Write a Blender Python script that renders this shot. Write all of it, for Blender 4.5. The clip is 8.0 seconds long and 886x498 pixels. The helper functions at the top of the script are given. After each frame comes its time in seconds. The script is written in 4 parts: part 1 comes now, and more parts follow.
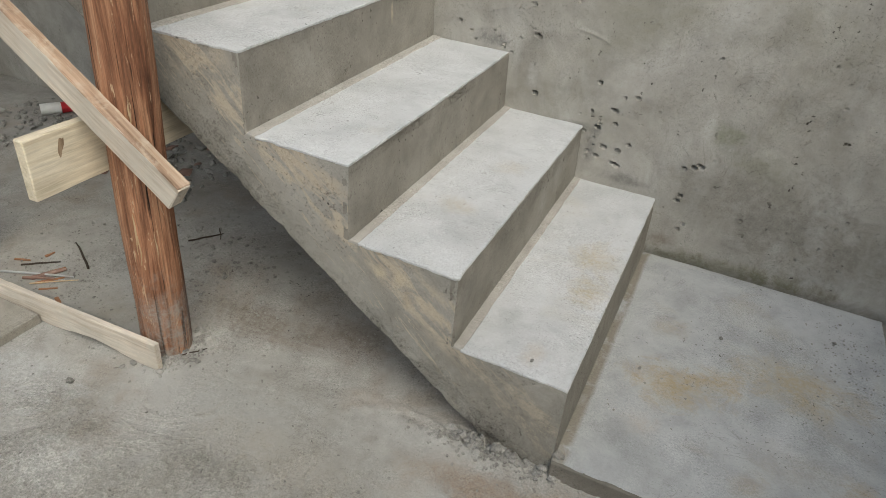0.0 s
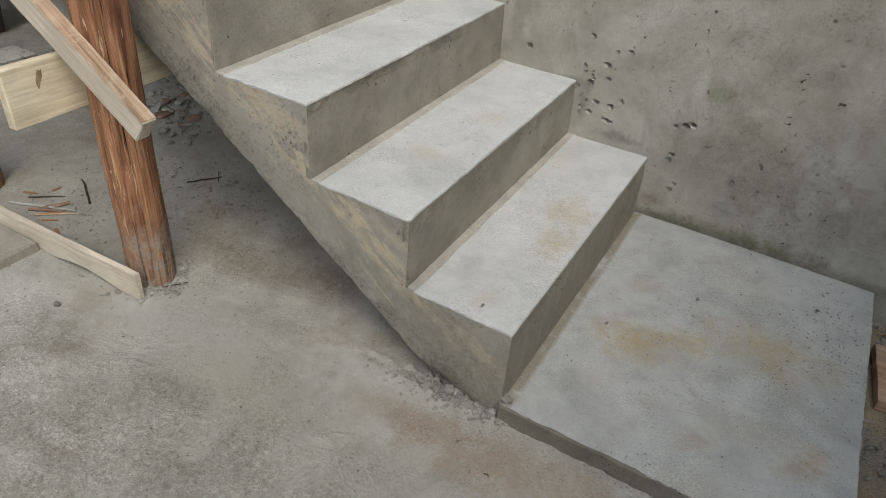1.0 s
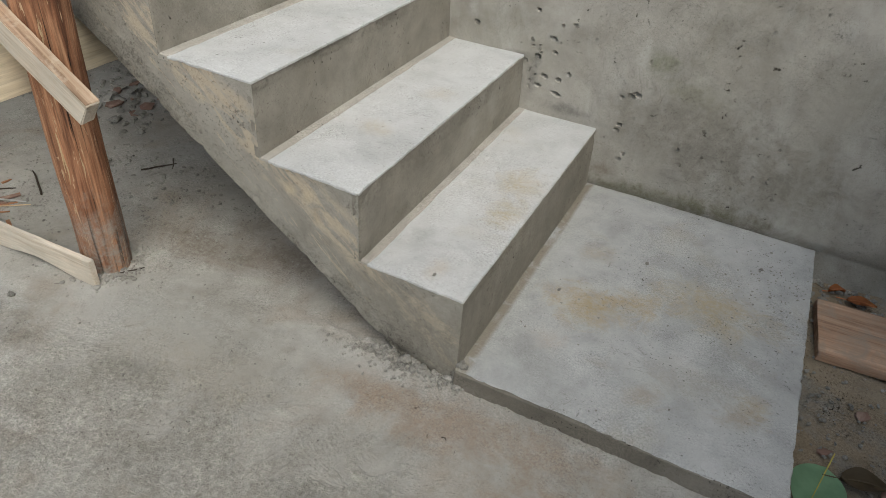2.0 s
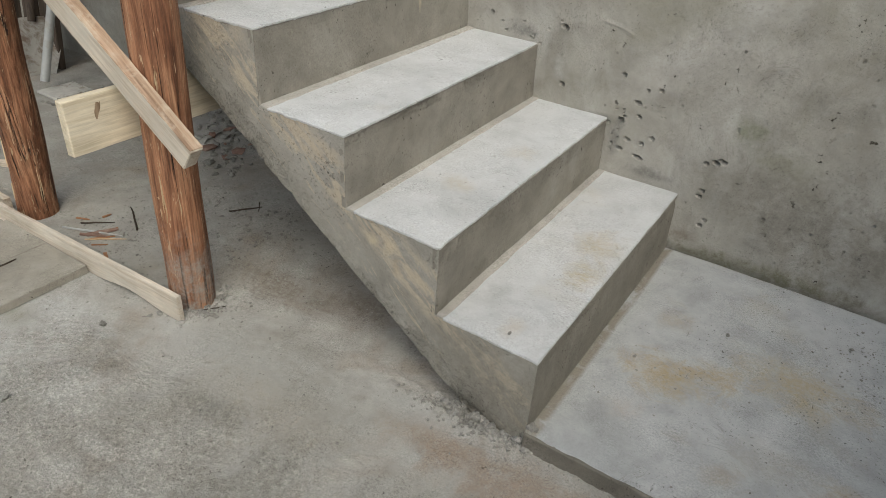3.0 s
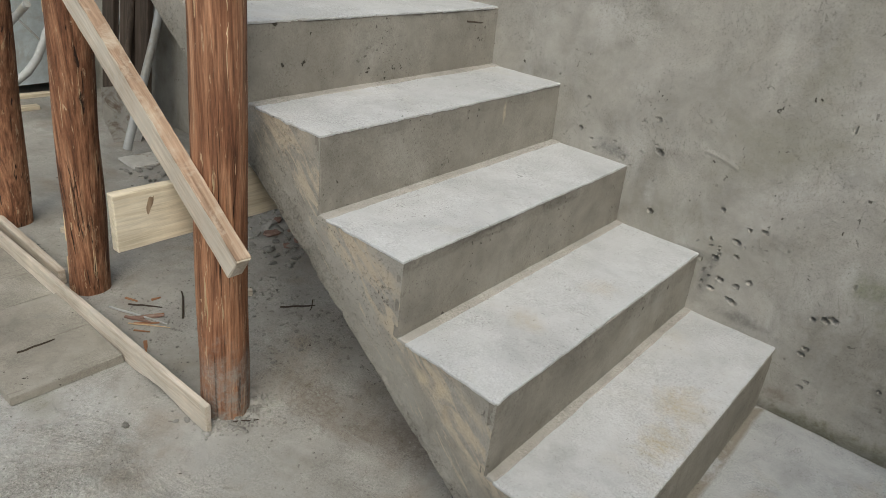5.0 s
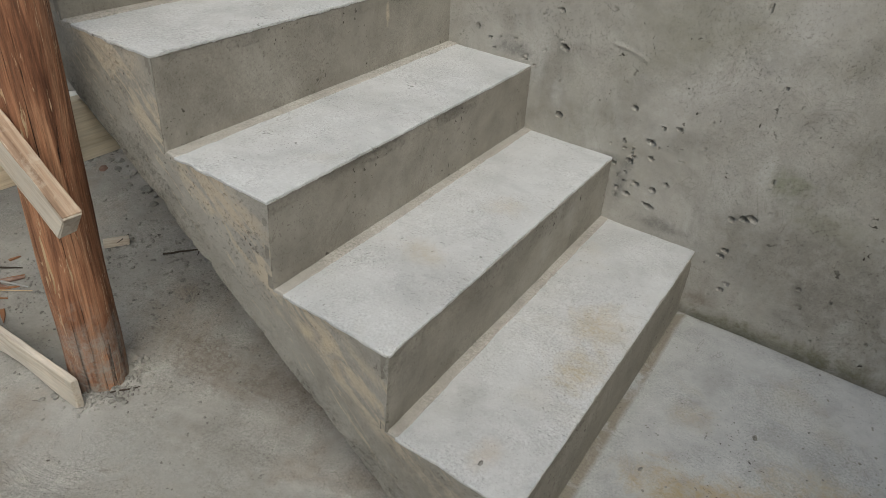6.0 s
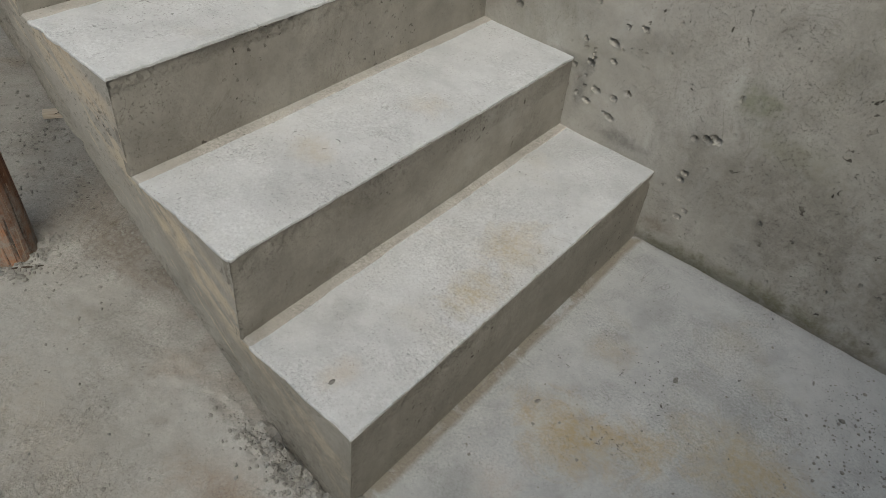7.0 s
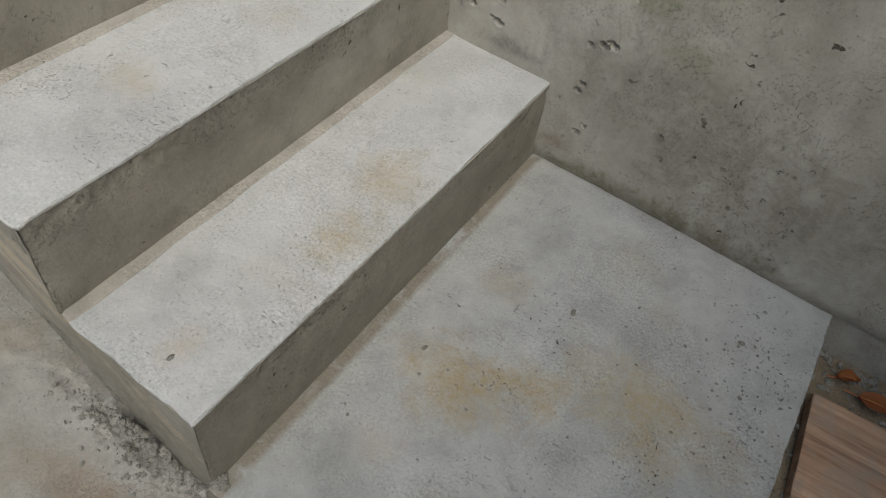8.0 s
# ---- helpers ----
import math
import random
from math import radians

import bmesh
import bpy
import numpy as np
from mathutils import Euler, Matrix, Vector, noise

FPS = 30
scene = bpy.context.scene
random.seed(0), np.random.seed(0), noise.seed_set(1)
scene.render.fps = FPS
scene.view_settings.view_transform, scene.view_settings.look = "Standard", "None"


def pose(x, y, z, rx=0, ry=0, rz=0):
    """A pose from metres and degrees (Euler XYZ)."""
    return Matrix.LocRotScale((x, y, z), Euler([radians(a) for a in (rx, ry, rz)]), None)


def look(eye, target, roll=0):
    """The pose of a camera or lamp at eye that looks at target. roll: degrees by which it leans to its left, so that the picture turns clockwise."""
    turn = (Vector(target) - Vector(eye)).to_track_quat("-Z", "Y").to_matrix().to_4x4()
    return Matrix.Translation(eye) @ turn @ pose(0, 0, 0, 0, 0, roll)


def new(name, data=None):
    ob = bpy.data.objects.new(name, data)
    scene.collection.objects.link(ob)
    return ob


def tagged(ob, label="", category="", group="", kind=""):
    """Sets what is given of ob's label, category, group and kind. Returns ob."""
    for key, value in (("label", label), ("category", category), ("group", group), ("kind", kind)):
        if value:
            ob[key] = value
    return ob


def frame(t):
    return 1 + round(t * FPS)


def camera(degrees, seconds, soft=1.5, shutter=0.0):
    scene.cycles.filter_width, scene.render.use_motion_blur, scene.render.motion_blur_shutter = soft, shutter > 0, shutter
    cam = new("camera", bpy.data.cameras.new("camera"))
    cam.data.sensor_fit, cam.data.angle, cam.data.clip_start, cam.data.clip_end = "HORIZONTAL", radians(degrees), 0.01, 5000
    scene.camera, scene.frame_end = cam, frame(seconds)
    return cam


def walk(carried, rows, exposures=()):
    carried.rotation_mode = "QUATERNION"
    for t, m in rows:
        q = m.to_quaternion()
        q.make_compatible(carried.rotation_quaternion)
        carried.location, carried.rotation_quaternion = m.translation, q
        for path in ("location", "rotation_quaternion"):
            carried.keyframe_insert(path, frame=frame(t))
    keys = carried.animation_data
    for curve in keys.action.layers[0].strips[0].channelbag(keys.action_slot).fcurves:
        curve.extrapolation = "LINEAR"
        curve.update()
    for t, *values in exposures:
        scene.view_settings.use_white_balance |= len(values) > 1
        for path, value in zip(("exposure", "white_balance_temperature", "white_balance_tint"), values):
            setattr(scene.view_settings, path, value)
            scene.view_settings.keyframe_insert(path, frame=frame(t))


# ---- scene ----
cam = camera(66.2, 8.0, soft=0.75)
PATH = [
    (0, (0.132, -1.052, 1.147), (-0.514, 0.512, 0.081), 5.5),
    (0.5, (0.299, -1.002, 1.133), (-0.478, 0.465, 0.019), 7.8),
    (1, (0.338, -0.998, 1.133), (-0.411, 0.451, -0.024), 5.3),
    (1.2, (0.37, -1.009, 1.125), (-0.293, 0.477, -0.038), 5.8),
    (2.3, (0.404, -1.018, 1.125), (-0.288, 0.441, -0.055), 3.7),
    (2.5, (0.393, -1.021, 1.129), (-0.358, 0.427, -0.027), 3.7),
    (3, (0.373, -1.032, 1.138), (-0.502, 0.413, 0.068), 4.3),
    (3.5, (0.374, -1.043, 1.153), (-0.562, 0.38, 0.103), 5.6),
    (4, (0.369, -1.022, 1.158), (-0.66, 0.441, 0.264), 6.1),
    (4.2, (0.361, -1.014, 1.158), (-0.699, 0.427, 0.263), 6.2),
    (5.3, (0.203, -0.779, 1.161), (-0.902, 0.632, 0.273), 7.2),
    (5.5, (0.194, -0.733, 1.137), (-0.835, 0.682, 0.166), 6.9),
    (6, (0.211, -0.655, 1.114), (-0.647, 0.781, 0.017), 5.7),
    (6.5, (0.299, -0.527, 1.118), (-0.662, 0.81, -0.018), 5.4),
    (7, (0.385, -0.382, 1.08), (-0.465, 0.825, -0.269), 7.8),
    (7.5, (0.333, -0.266, 1.056), (-0.315, 1.047, -0.306), 12.9),
    (8, (0.387, -0.196, 1.028), (-0.173, 0.978, -0.491), 11.6),
]
walk(cam, [(t, look(eye, target, roll)) for t, eye, target, roll in PATH], [(0.0, 0.06, 6300, 2.0), (0.5, -0.01, 6310, 2.0), (1.0, -0.03, 6320, 2.0), (2.5, 0.1, 6320, 2.0), (3.0, 0.05, 6320, 2.0), (3.5, -0.02, 6310, 2.0), (4.2, 0.02, 6310, 2.0), (5.5, -0.11, 6300, 2.0), (7.0, -0.21, 6360, 2.0), (8.0, -0.15, 6400, 2.0)])

# ---------- light ----------
world = bpy.data.worlds.new("sky")
scene.world = world
world.use_nodes = True
wn = world.node_tree
sky = wn.nodes.new("ShaderNodeTexSky")
sky.sky_type, sky.sun_disc = "NISHITA", False
sky.sun_elevation, sky.sun_rotation = radians(50.5), radians(135)
sky.air_density, sky.dust_density, sky.ozone_density = 1.0, 6.0, 1.0
back = wn.nodes["Background"]
wn.links.new(sky.outputs[0], back.inputs[0])
back.inputs[1].default_value = 0.15
sun = new("sun", bpy.data.lights.new("sun", "SUN"))
sun.data.energy, sun.data.angle, sun.data.color = 1.5, radians(70), (1.0, 0.98, 0.95)
sun.matrix_world = look((2.1, -2.1, 3.6), (0, 0, 0))


# ---------- materials ----------
class Nodes:
    """A short hand for building a node material."""

    def __init__(self, name, rough=0.85, metal=0.0):
        self.mat = bpy.data.materials.new(name)
        self.mat.use_nodes = True
        self.tree = self.mat.node_tree
        self.bsdf = self.tree.nodes["Principled BSDF"]
        self.bsdf.inputs["Roughness"].default_value = rough
        self.bsdf.inputs["Metallic"].default_value = metal
        self.bsdf.inputs["Specular IOR Level"].default_value = 0.3
        self.coord = self.tree.nodes.new("ShaderNodeTexCoord").outputs["Object"]

    def link(self, a, b):
        self.tree.links.new(a, b)

    def scaled(self, sx, sy, sz, rot=(0, 0, 0)):
        m = self.tree.nodes.new("ShaderNodeMapping")
        m.inputs["Scale"].default_value = (sx, sy, sz)
        turn = self.tree.nodes.new("ShaderNodeMapping")
        turn.inputs["Rotation"].default_value = rot
        self.link(self.coord, turn.inputs["Vector"])
        self.link(turn.outputs[0], m.inputs["Vector"])
        return m.outputs[0]

    def noise(self, scale, detail=5, rough=0.6, vec=None, warp=0.0):
        n = self.tree.nodes.new("ShaderNodeTexNoise")
        n.inputs["Scale"].default_value = scale
        n.inputs["Detail"].default_value = detail
        n.inputs["Roughness"].default_value = rough
        n.inputs["Distortion"].default_value = warp
        self.link(vec or self.coord, n.inputs["Vector"])
        return n.outputs["Fac"]

    def cells(self, scale, vec=None):
        n = self.tree.nodes.new("ShaderNodeTexVoronoi")
        n.inputs["Scale"].default_value = scale
        self.link(vec or self.coord, n.inputs["Vector"])
        return n.outputs["Distance"]

    def ramp(self, fac, *stops):
        r = self.tree.nodes.new("ShaderNodeValToRGB")
        el = r.color_ramp.elements
        while len(el) < len(stops):
            el.new(0.5)
        for e, (p, c) in zip(el, stops):
            e.position = p
            e.color = (c, c, c, 1) if isinstance(c, (int, float)) else (*c, 1)
        self.link(fac, r.inputs[0])
        return r.outputs[0]

    def mix(self, fac, a, b, kind="MIX"):
        m = self.tree.nodes.new("ShaderNodeMix")
        m.data_type, m.blend_type = "RGBA", kind
        for sock, v in ((m.inputs["Factor"], fac), (m.inputs["A"], a), (m.inputs["B"], b)):
            socks = [i for i in m.inputs if i.name == sock.name and i.type == ("VALUE" if sock.name == "Factor" else "RGBA")]
            if isinstance(v, tuple):
                socks[0].default_value = (*v, 1)
            elif isinstance(v, (int, float)):
                socks[0].default_value = v
            else:
                self.link(v, socks[0])
        return [o for o in m.outputs if o.type == "RGBA"][0]

    def math(self, op, a, b=0.0):
        m = self.tree.nodes.new("ShaderNodeMath")
        m.operation = op
        for i, v in enumerate((a, b)):
            if isinstance(v, (int, float)):
                m.inputs[i].default_value = v
            else:
                self.link(v, m.inputs[i])
        return m.outputs[0]

    def bump(self, height, strength, dist):
        b = self.tree.nodes.new("ShaderNodeBump")
        b.inputs["Strength"].default_value = strength
        b.inputs["Distance"].default_value = dist
        self.link(height, b.inputs["Height"])
        self.link(b.outputs[0], self.bsdf.inputs["Normal"])

    def done(self, colour):
        if isinstance(colour, tuple):
            self.bsdf.inputs["Base Color"].default_value = (*colour, 1)
        else:
            self.link(colour, self.bsdf.inputs["Base Color"])
        return self.mat


def blob(n, at, size, rim=0.8, scale=13.0):
    """The mask of a stain or a patch of painted shade with an uneven rim round a place."""
    m = n.tree.nodes.new("ShaderNodeMapping")
    m.vector_type = "TEXTURE"
    m.inputs["Location"].default_value = at
    m.inputs["Scale"].default_value = size
    n.link(n.coord, m.inputs["Vector"])
    v = n.tree.nodes.new("ShaderNodeVectorMath")
    v.operation = "LENGTH"
    n.link(m.outputs[0], v.inputs[0])
    d = n.math("ADD", v.outputs["Value"], n.math("MULTIPLY", n.math("SUBTRACT", n.noise(scale, 6, 0.7, warp=0.8), 0.5), 2.4))
    grain = n.ramp(n.noise(60, 5, 0.8), (0.38, 0.45), (0.58, 1.0))
    return n.math("MULTIPLY", n.ramp(d, (1 - rim, 1.0), (1.0, 0.0)), grain)


def band(n, normal, at, half, soft=0.5):
    """The mask of a straight band across the direction normal, fading at its rims."""
    d = n.tree.nodes.new("ShaderNodeVectorMath")
    d.operation = "DOT_PRODUCT"
    n.link(n.coord, d.inputs[0])
    d.inputs[1].default_value = normal
    off = n.math("ABSOLUTE", n.math("SUBTRACT", d.outputs["Value"], at))
    off = n.math("ADD", off, n.math("MULTIPLY", n.math("SUBTRACT", n.noise(9, 5, 0.7, warp=0.6), 0.5), 1.2 * half))
    return n.ramp(n.math("DIVIDE", off, half), (1 - soft, 1.0), (1.0, 0.0))


def concrete(name, dark, mid, light, stain=None, stain_at=(0.58, 0.72), stain_scale=3.0, pits=(45, 0.10), grit=0.5, rough=0.88, streak=None, relief=0.004, blobs=(), specks=0.0, crust=None, speck_scale=230, keep_at=0.46, mottle=0.65, scratch=0.25, bands=(), hollows=(), pit_depth=0.95):
    """Cast or trowelled concrete: clouds, patches, grit, sandy specks, air pits, single stains and painted shade."""
    n = Nodes(name, rough)
    cloud = n.noise(2.6, 7, 0.66, warp=0.6)
    col = n.ramp(cloud, (0.3, dark), (0.5, mid), (0.7, light))
    patch = n.ramp(n.noise(10.0, 7, 0.7, warp=0.35), (0.33, 0.76), (0.5, 1.0), (0.66, 1.16))
    col = n.mix(mottle, col, patch, "MULTIPLY")
    if streak:
        vec, scale, paint, a, b = streak
        s = n.ramp(n.noise(scale, 6, 0.65, n.scaled(*vec), 0.5), (a, 0.0), (b, 1.0))
        col = n.mix(s, col, paint)
    if stain:
        s = n.ramp(n.noise(stain_scale, 6, 0.65, warp=0.5), (stain_at[0], 0.0), (stain_at[1], 0.75))
        col = n.mix(s, col, stain)
    for normal, at, half, vec, paint, a, b in bands:
        s = n.ramp(n.noise(1.0, 6, 0.7, n.scaled(*vec), 0.7), (a, 0.0), (b, 1.0))
        col = n.mix(n.math("MULTIPLY", s, band(n, normal, at, half)), col, paint)
    for at, size, paint, amount in blobs:
        col = n.mix(n.math("MULTIPLY", blob(n, at, size), amount), col, paint)
    sandy = n.ramp(n.noise(4.3, 5, 0.7, warp=0.5), (0.42, 0.15), (0.6, 1.0))
    fine = n.noise(190, 5, 0.82)
    col = n.mix(n.math("MULTIPLY", sandy, grit), col, n.ramp(fine, (0.36, 0.42), (0.5, 1.0), (0.64, 1.45)), "MULTIPLY")
    flecks = n.ramp(n.noise(330, 2, 0.5), (0.645, 0.0), (0.69, 1.0))
    col = n.mix(n.math("MULTIPLY", n.math("MULTIPLY", flecks, sandy), 0.55), col, n.mix(1.0, col, (0.45, 0.42, 0.38), "MULTIPLY"))
    lines_in = n.math("ABSOLUTE", n.math("SUBTRACT", n.noise(5.5, 4, 0.62, warp=1.4), 0.5))
    some = n.ramp(n.noise(6.5, 4, 0.6), (0.52, 0.0), (0.62, 1.0))
    hair = n.math("MULTIPLY", n.ramp(lines_in, (0.0, 1.0), (0.007, 0.0)), some)
    col = n.mix(n.math("MULTIPLY", hair, scratch), col, n.mix(1.0, col, (0.5, 0.47, 0.43), "MULTIPLY"))
    h = n.math("ADD", n.math("MULTIPLY", fine, 0.3), n.math("MULTIPLY", n.noise(26, 6, 0.65), 0.55))
    if crust:
        at, size, amount = crust
        where = blob(n, at, size, 0.3, 5.0)
        lumps = n.noise(75, 4, 0.75, warp=0.6)
        tint = n.ramp(lumps, (0.36, (0.66, 0.66, 0.62)), (0.5, (0.97, 0.96, 0.93)), (0.62, (1.4, 1.37, 1.34)))
        col = n.mix(n.math("MULTIPLY", where, amount), col, n.mix(1.0, col, tint, "MULTIPLY"))
        h = n.math("ADD", h, n.math("MULTIPLY", n.math("MULTIPLY", lumps, where), 1.6))
    if specks:
        where = n.ramp(n.noise(7, 5, 0.7, warp=0.7), (0.44, 0.0), (0.6, 1.0))
        dots = n.ramp(n.noise(speck_scale, 3, 0.6), (0.60, 0.0), (0.66, 1.0))
        sand = n.math("MULTIPLY", where, dots)
        col = n.mix(n.math("MULTIPLY", sand, specks), col, n.mix(1.0, col, (0.33, 0.31, 0.28), "MULTIPLY"))
        h = n.math("SUBTRACT", h, n.math("MULTIPLY", sand, 0.5))
    size = pits[1] - 0.12
    small = n.ramp(n.noise(pits[0] * 2.0, 2, 0.5), (0.665 - size, 1.0), (0.70 - size, 0.0))
    few = n.ramp(n.noise(5.5, 4, 0.6, warp=0.5), (keep_at + 0.07, 1.0), (keep_at + 0.17, 0.0))
    wide = n.ramp(n.noise(pits[0] * 0.85, 3, 0.55, warp=0.4), (0.695, 1.0), (0.72, 0.0))
    rare = n.ramp(n.noise(3.4, 4, 0.6), (0.5, 1.0), (0.6, 0.0))
    holes = n.math("MINIMUM", n.math("MAXIMUM", small, few), n.math("MAXIMUM", wide, rare))
    col = n.mix(pit_depth, col, n.mix(holes, (0.2, 0.185, 0.165), (1.0, 1.0, 1.0)), "MULTIPLY")
    for normal, at, half, scale, amount in hollows:
        where = n.math("MULTIPLY", band(n, normal, at, half), n.ramp(n.noise(6.0, 4, 0.65, warp=0.4), (0.43, 0.08), (0.6, 1.0)))
        comb = n.math("MULTIPLY", n.ramp(n.noise(scale, 4, 0.6, warp=0.7), (0.54, 0.0), (0.6, 1.0)), where)
        col = n.mix(n.math("MULTIPLY", comb, amount), col, n.mix(1.0, col, (0.24, 0.22, 0.2), "MULTIPLY"))
        holes = n.math("SUBTRACT", holes, n.math("MULTIPLY", comb, 0.9))
        h = n.math("ADD", h, n.math("MULTIPLY", n.math("MULTIPLY", where, n.noise(scale * 1.6, 4, 0.75)), 0.9))
    n.bump(n.math("ADD", h, n.math("MULTIPLY", holes, 1.1)), 0.9, relief)
    return n.done(col)


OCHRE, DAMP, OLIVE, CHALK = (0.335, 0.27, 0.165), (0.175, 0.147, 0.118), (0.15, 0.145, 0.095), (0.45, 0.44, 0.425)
GREYSTAIN = (0.15, 0.147, 0.14)
TAN = (0.425, 0.368, 0.292)
SLOPE = (0.568, 0.0, 0.823)
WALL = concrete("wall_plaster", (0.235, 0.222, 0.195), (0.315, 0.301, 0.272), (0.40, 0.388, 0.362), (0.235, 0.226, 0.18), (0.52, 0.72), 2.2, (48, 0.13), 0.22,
                streak=((5, 5, 2.2), 1.0, (0.43, 0.422, 0.40), 0.5, 0.8), relief=0.004, specks=0.35, keep_at=0.52, scratch=0.4,
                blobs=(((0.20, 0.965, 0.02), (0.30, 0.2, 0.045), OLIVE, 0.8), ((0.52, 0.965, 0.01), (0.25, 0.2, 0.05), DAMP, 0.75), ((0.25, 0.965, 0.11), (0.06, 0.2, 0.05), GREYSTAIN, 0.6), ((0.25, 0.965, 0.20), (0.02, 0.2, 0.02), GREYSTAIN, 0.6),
                       ((0.14, 0.965, 0.45), (0.06, 0.2, 0.04), (0.16, 0.175, 0.105), 0.55), ((0.09, 0.965, 0.455), (0.025, 0.2, 0.06), CHALK, 0.7), ((0.25, 0.965, 0.38), (0.12, 0.2, 0.05), (0.19, 0.195, 0.13), 0.45),
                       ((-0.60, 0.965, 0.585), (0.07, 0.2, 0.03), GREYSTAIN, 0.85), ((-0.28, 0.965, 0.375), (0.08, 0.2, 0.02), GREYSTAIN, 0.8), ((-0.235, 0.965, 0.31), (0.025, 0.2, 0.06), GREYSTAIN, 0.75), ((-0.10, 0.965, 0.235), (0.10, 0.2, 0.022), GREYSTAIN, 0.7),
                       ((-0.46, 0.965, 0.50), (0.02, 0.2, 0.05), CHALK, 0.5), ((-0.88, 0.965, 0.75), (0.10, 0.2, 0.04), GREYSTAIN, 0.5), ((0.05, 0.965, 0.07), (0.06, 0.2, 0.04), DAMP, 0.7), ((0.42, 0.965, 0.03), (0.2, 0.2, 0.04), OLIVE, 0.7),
                       ((-0.05, 0.965, 0.62), (0.16, 0.2, 0.13), CHALK, 0.3), ((0.05, 0.965, 0.80), (0.12, 0.2, 0.16), CHALK, 0.35), ((0.55, 0.965, 0.18), (0.3, 0.2, 0.14), (0.19, 0.175, 0.15), 0.8), ((0.28, 0.965, 0.25), (0.34, 0.2, 0.16), (0.205, 0.192, 0.168), 0.75)))
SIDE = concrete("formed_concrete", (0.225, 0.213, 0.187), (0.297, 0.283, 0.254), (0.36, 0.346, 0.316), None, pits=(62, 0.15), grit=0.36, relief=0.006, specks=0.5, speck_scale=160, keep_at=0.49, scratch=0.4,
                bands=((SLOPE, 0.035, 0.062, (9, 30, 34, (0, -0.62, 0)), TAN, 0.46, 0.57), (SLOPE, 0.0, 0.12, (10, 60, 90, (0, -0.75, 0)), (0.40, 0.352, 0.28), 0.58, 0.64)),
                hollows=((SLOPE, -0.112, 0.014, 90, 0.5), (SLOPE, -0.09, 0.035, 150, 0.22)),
                # The first two blobs darken the lower end of the side.
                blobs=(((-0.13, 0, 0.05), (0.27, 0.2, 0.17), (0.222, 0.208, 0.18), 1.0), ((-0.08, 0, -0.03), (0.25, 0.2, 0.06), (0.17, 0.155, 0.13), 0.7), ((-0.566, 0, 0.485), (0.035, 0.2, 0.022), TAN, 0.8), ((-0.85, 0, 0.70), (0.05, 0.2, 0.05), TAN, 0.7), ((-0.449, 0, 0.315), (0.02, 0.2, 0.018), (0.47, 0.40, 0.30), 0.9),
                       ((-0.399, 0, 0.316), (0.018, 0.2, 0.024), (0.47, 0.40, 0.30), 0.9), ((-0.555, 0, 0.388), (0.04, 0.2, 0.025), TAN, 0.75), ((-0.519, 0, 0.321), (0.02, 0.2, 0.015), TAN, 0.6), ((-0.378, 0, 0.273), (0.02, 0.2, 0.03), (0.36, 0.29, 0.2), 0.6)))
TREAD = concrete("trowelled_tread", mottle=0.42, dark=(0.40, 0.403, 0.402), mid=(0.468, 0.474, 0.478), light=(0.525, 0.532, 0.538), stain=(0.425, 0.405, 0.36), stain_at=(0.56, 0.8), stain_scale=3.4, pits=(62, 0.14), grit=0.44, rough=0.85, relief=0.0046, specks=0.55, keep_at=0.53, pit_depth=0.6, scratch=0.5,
                 blobs=(((-0.055, 0.36, 0.19), (0.05, 0.11, 0.1), (0.40, 0.345, 0.245), 0.8), ((-0.085, 0.52, 0.19), (0.07, 0.10, 0.1), (0.41, 0.355, 0.26), 0.75), ((-0.186, 0.17, 0.19), (0.04, 0.05, 0.05), (0.3, 0.3, 0.29), 0.6),
                        ((-0.10, 0.07, 0.19), (0.03, 0.05, 0.05), (0.43, 0.37, 0.3), 0.5), ((-0.39, 0.285, 0.37), (0.05, 0.05, 0.05), (0.41, 0.375, 0.315), 0.75), ((-0.36, 0.55, 0.37), (0.05, 0.07, 0.05), (0.46, 0.41, 0.34), 0.5)))
# Risers are the treads' concrete; their shade is put into this darker colour.
RISER = concrete("shaded_riser_concrete", (0.172, 0.159, 0.135), (0.23, 0.215, 0.187), (0.292, 0.277, 0.248), None, pits=(48, 0.13), grit=0.3, relief=0.004, specks=0.45, scratch=0.5, hollows=(((0, 1, 0), 0.002, 0.012, 120, 0.5), ((0, 0, 1), 0.172, 0.02, 130, 0.22), ((0, 0, 1), 0.345, 0.035, 130, 0.3), ((0, 0, 1), 0.53, 0.016, 140, 0.2), ((0, 0, 1), 0.706, 0.014, 140, 0.2)),
                 # The wide first blob is painted shade on the lowest riser.
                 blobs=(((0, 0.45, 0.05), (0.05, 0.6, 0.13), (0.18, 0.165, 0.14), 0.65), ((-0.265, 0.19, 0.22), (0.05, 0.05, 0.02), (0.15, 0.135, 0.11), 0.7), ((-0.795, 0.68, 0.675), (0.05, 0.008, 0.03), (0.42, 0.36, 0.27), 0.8)))
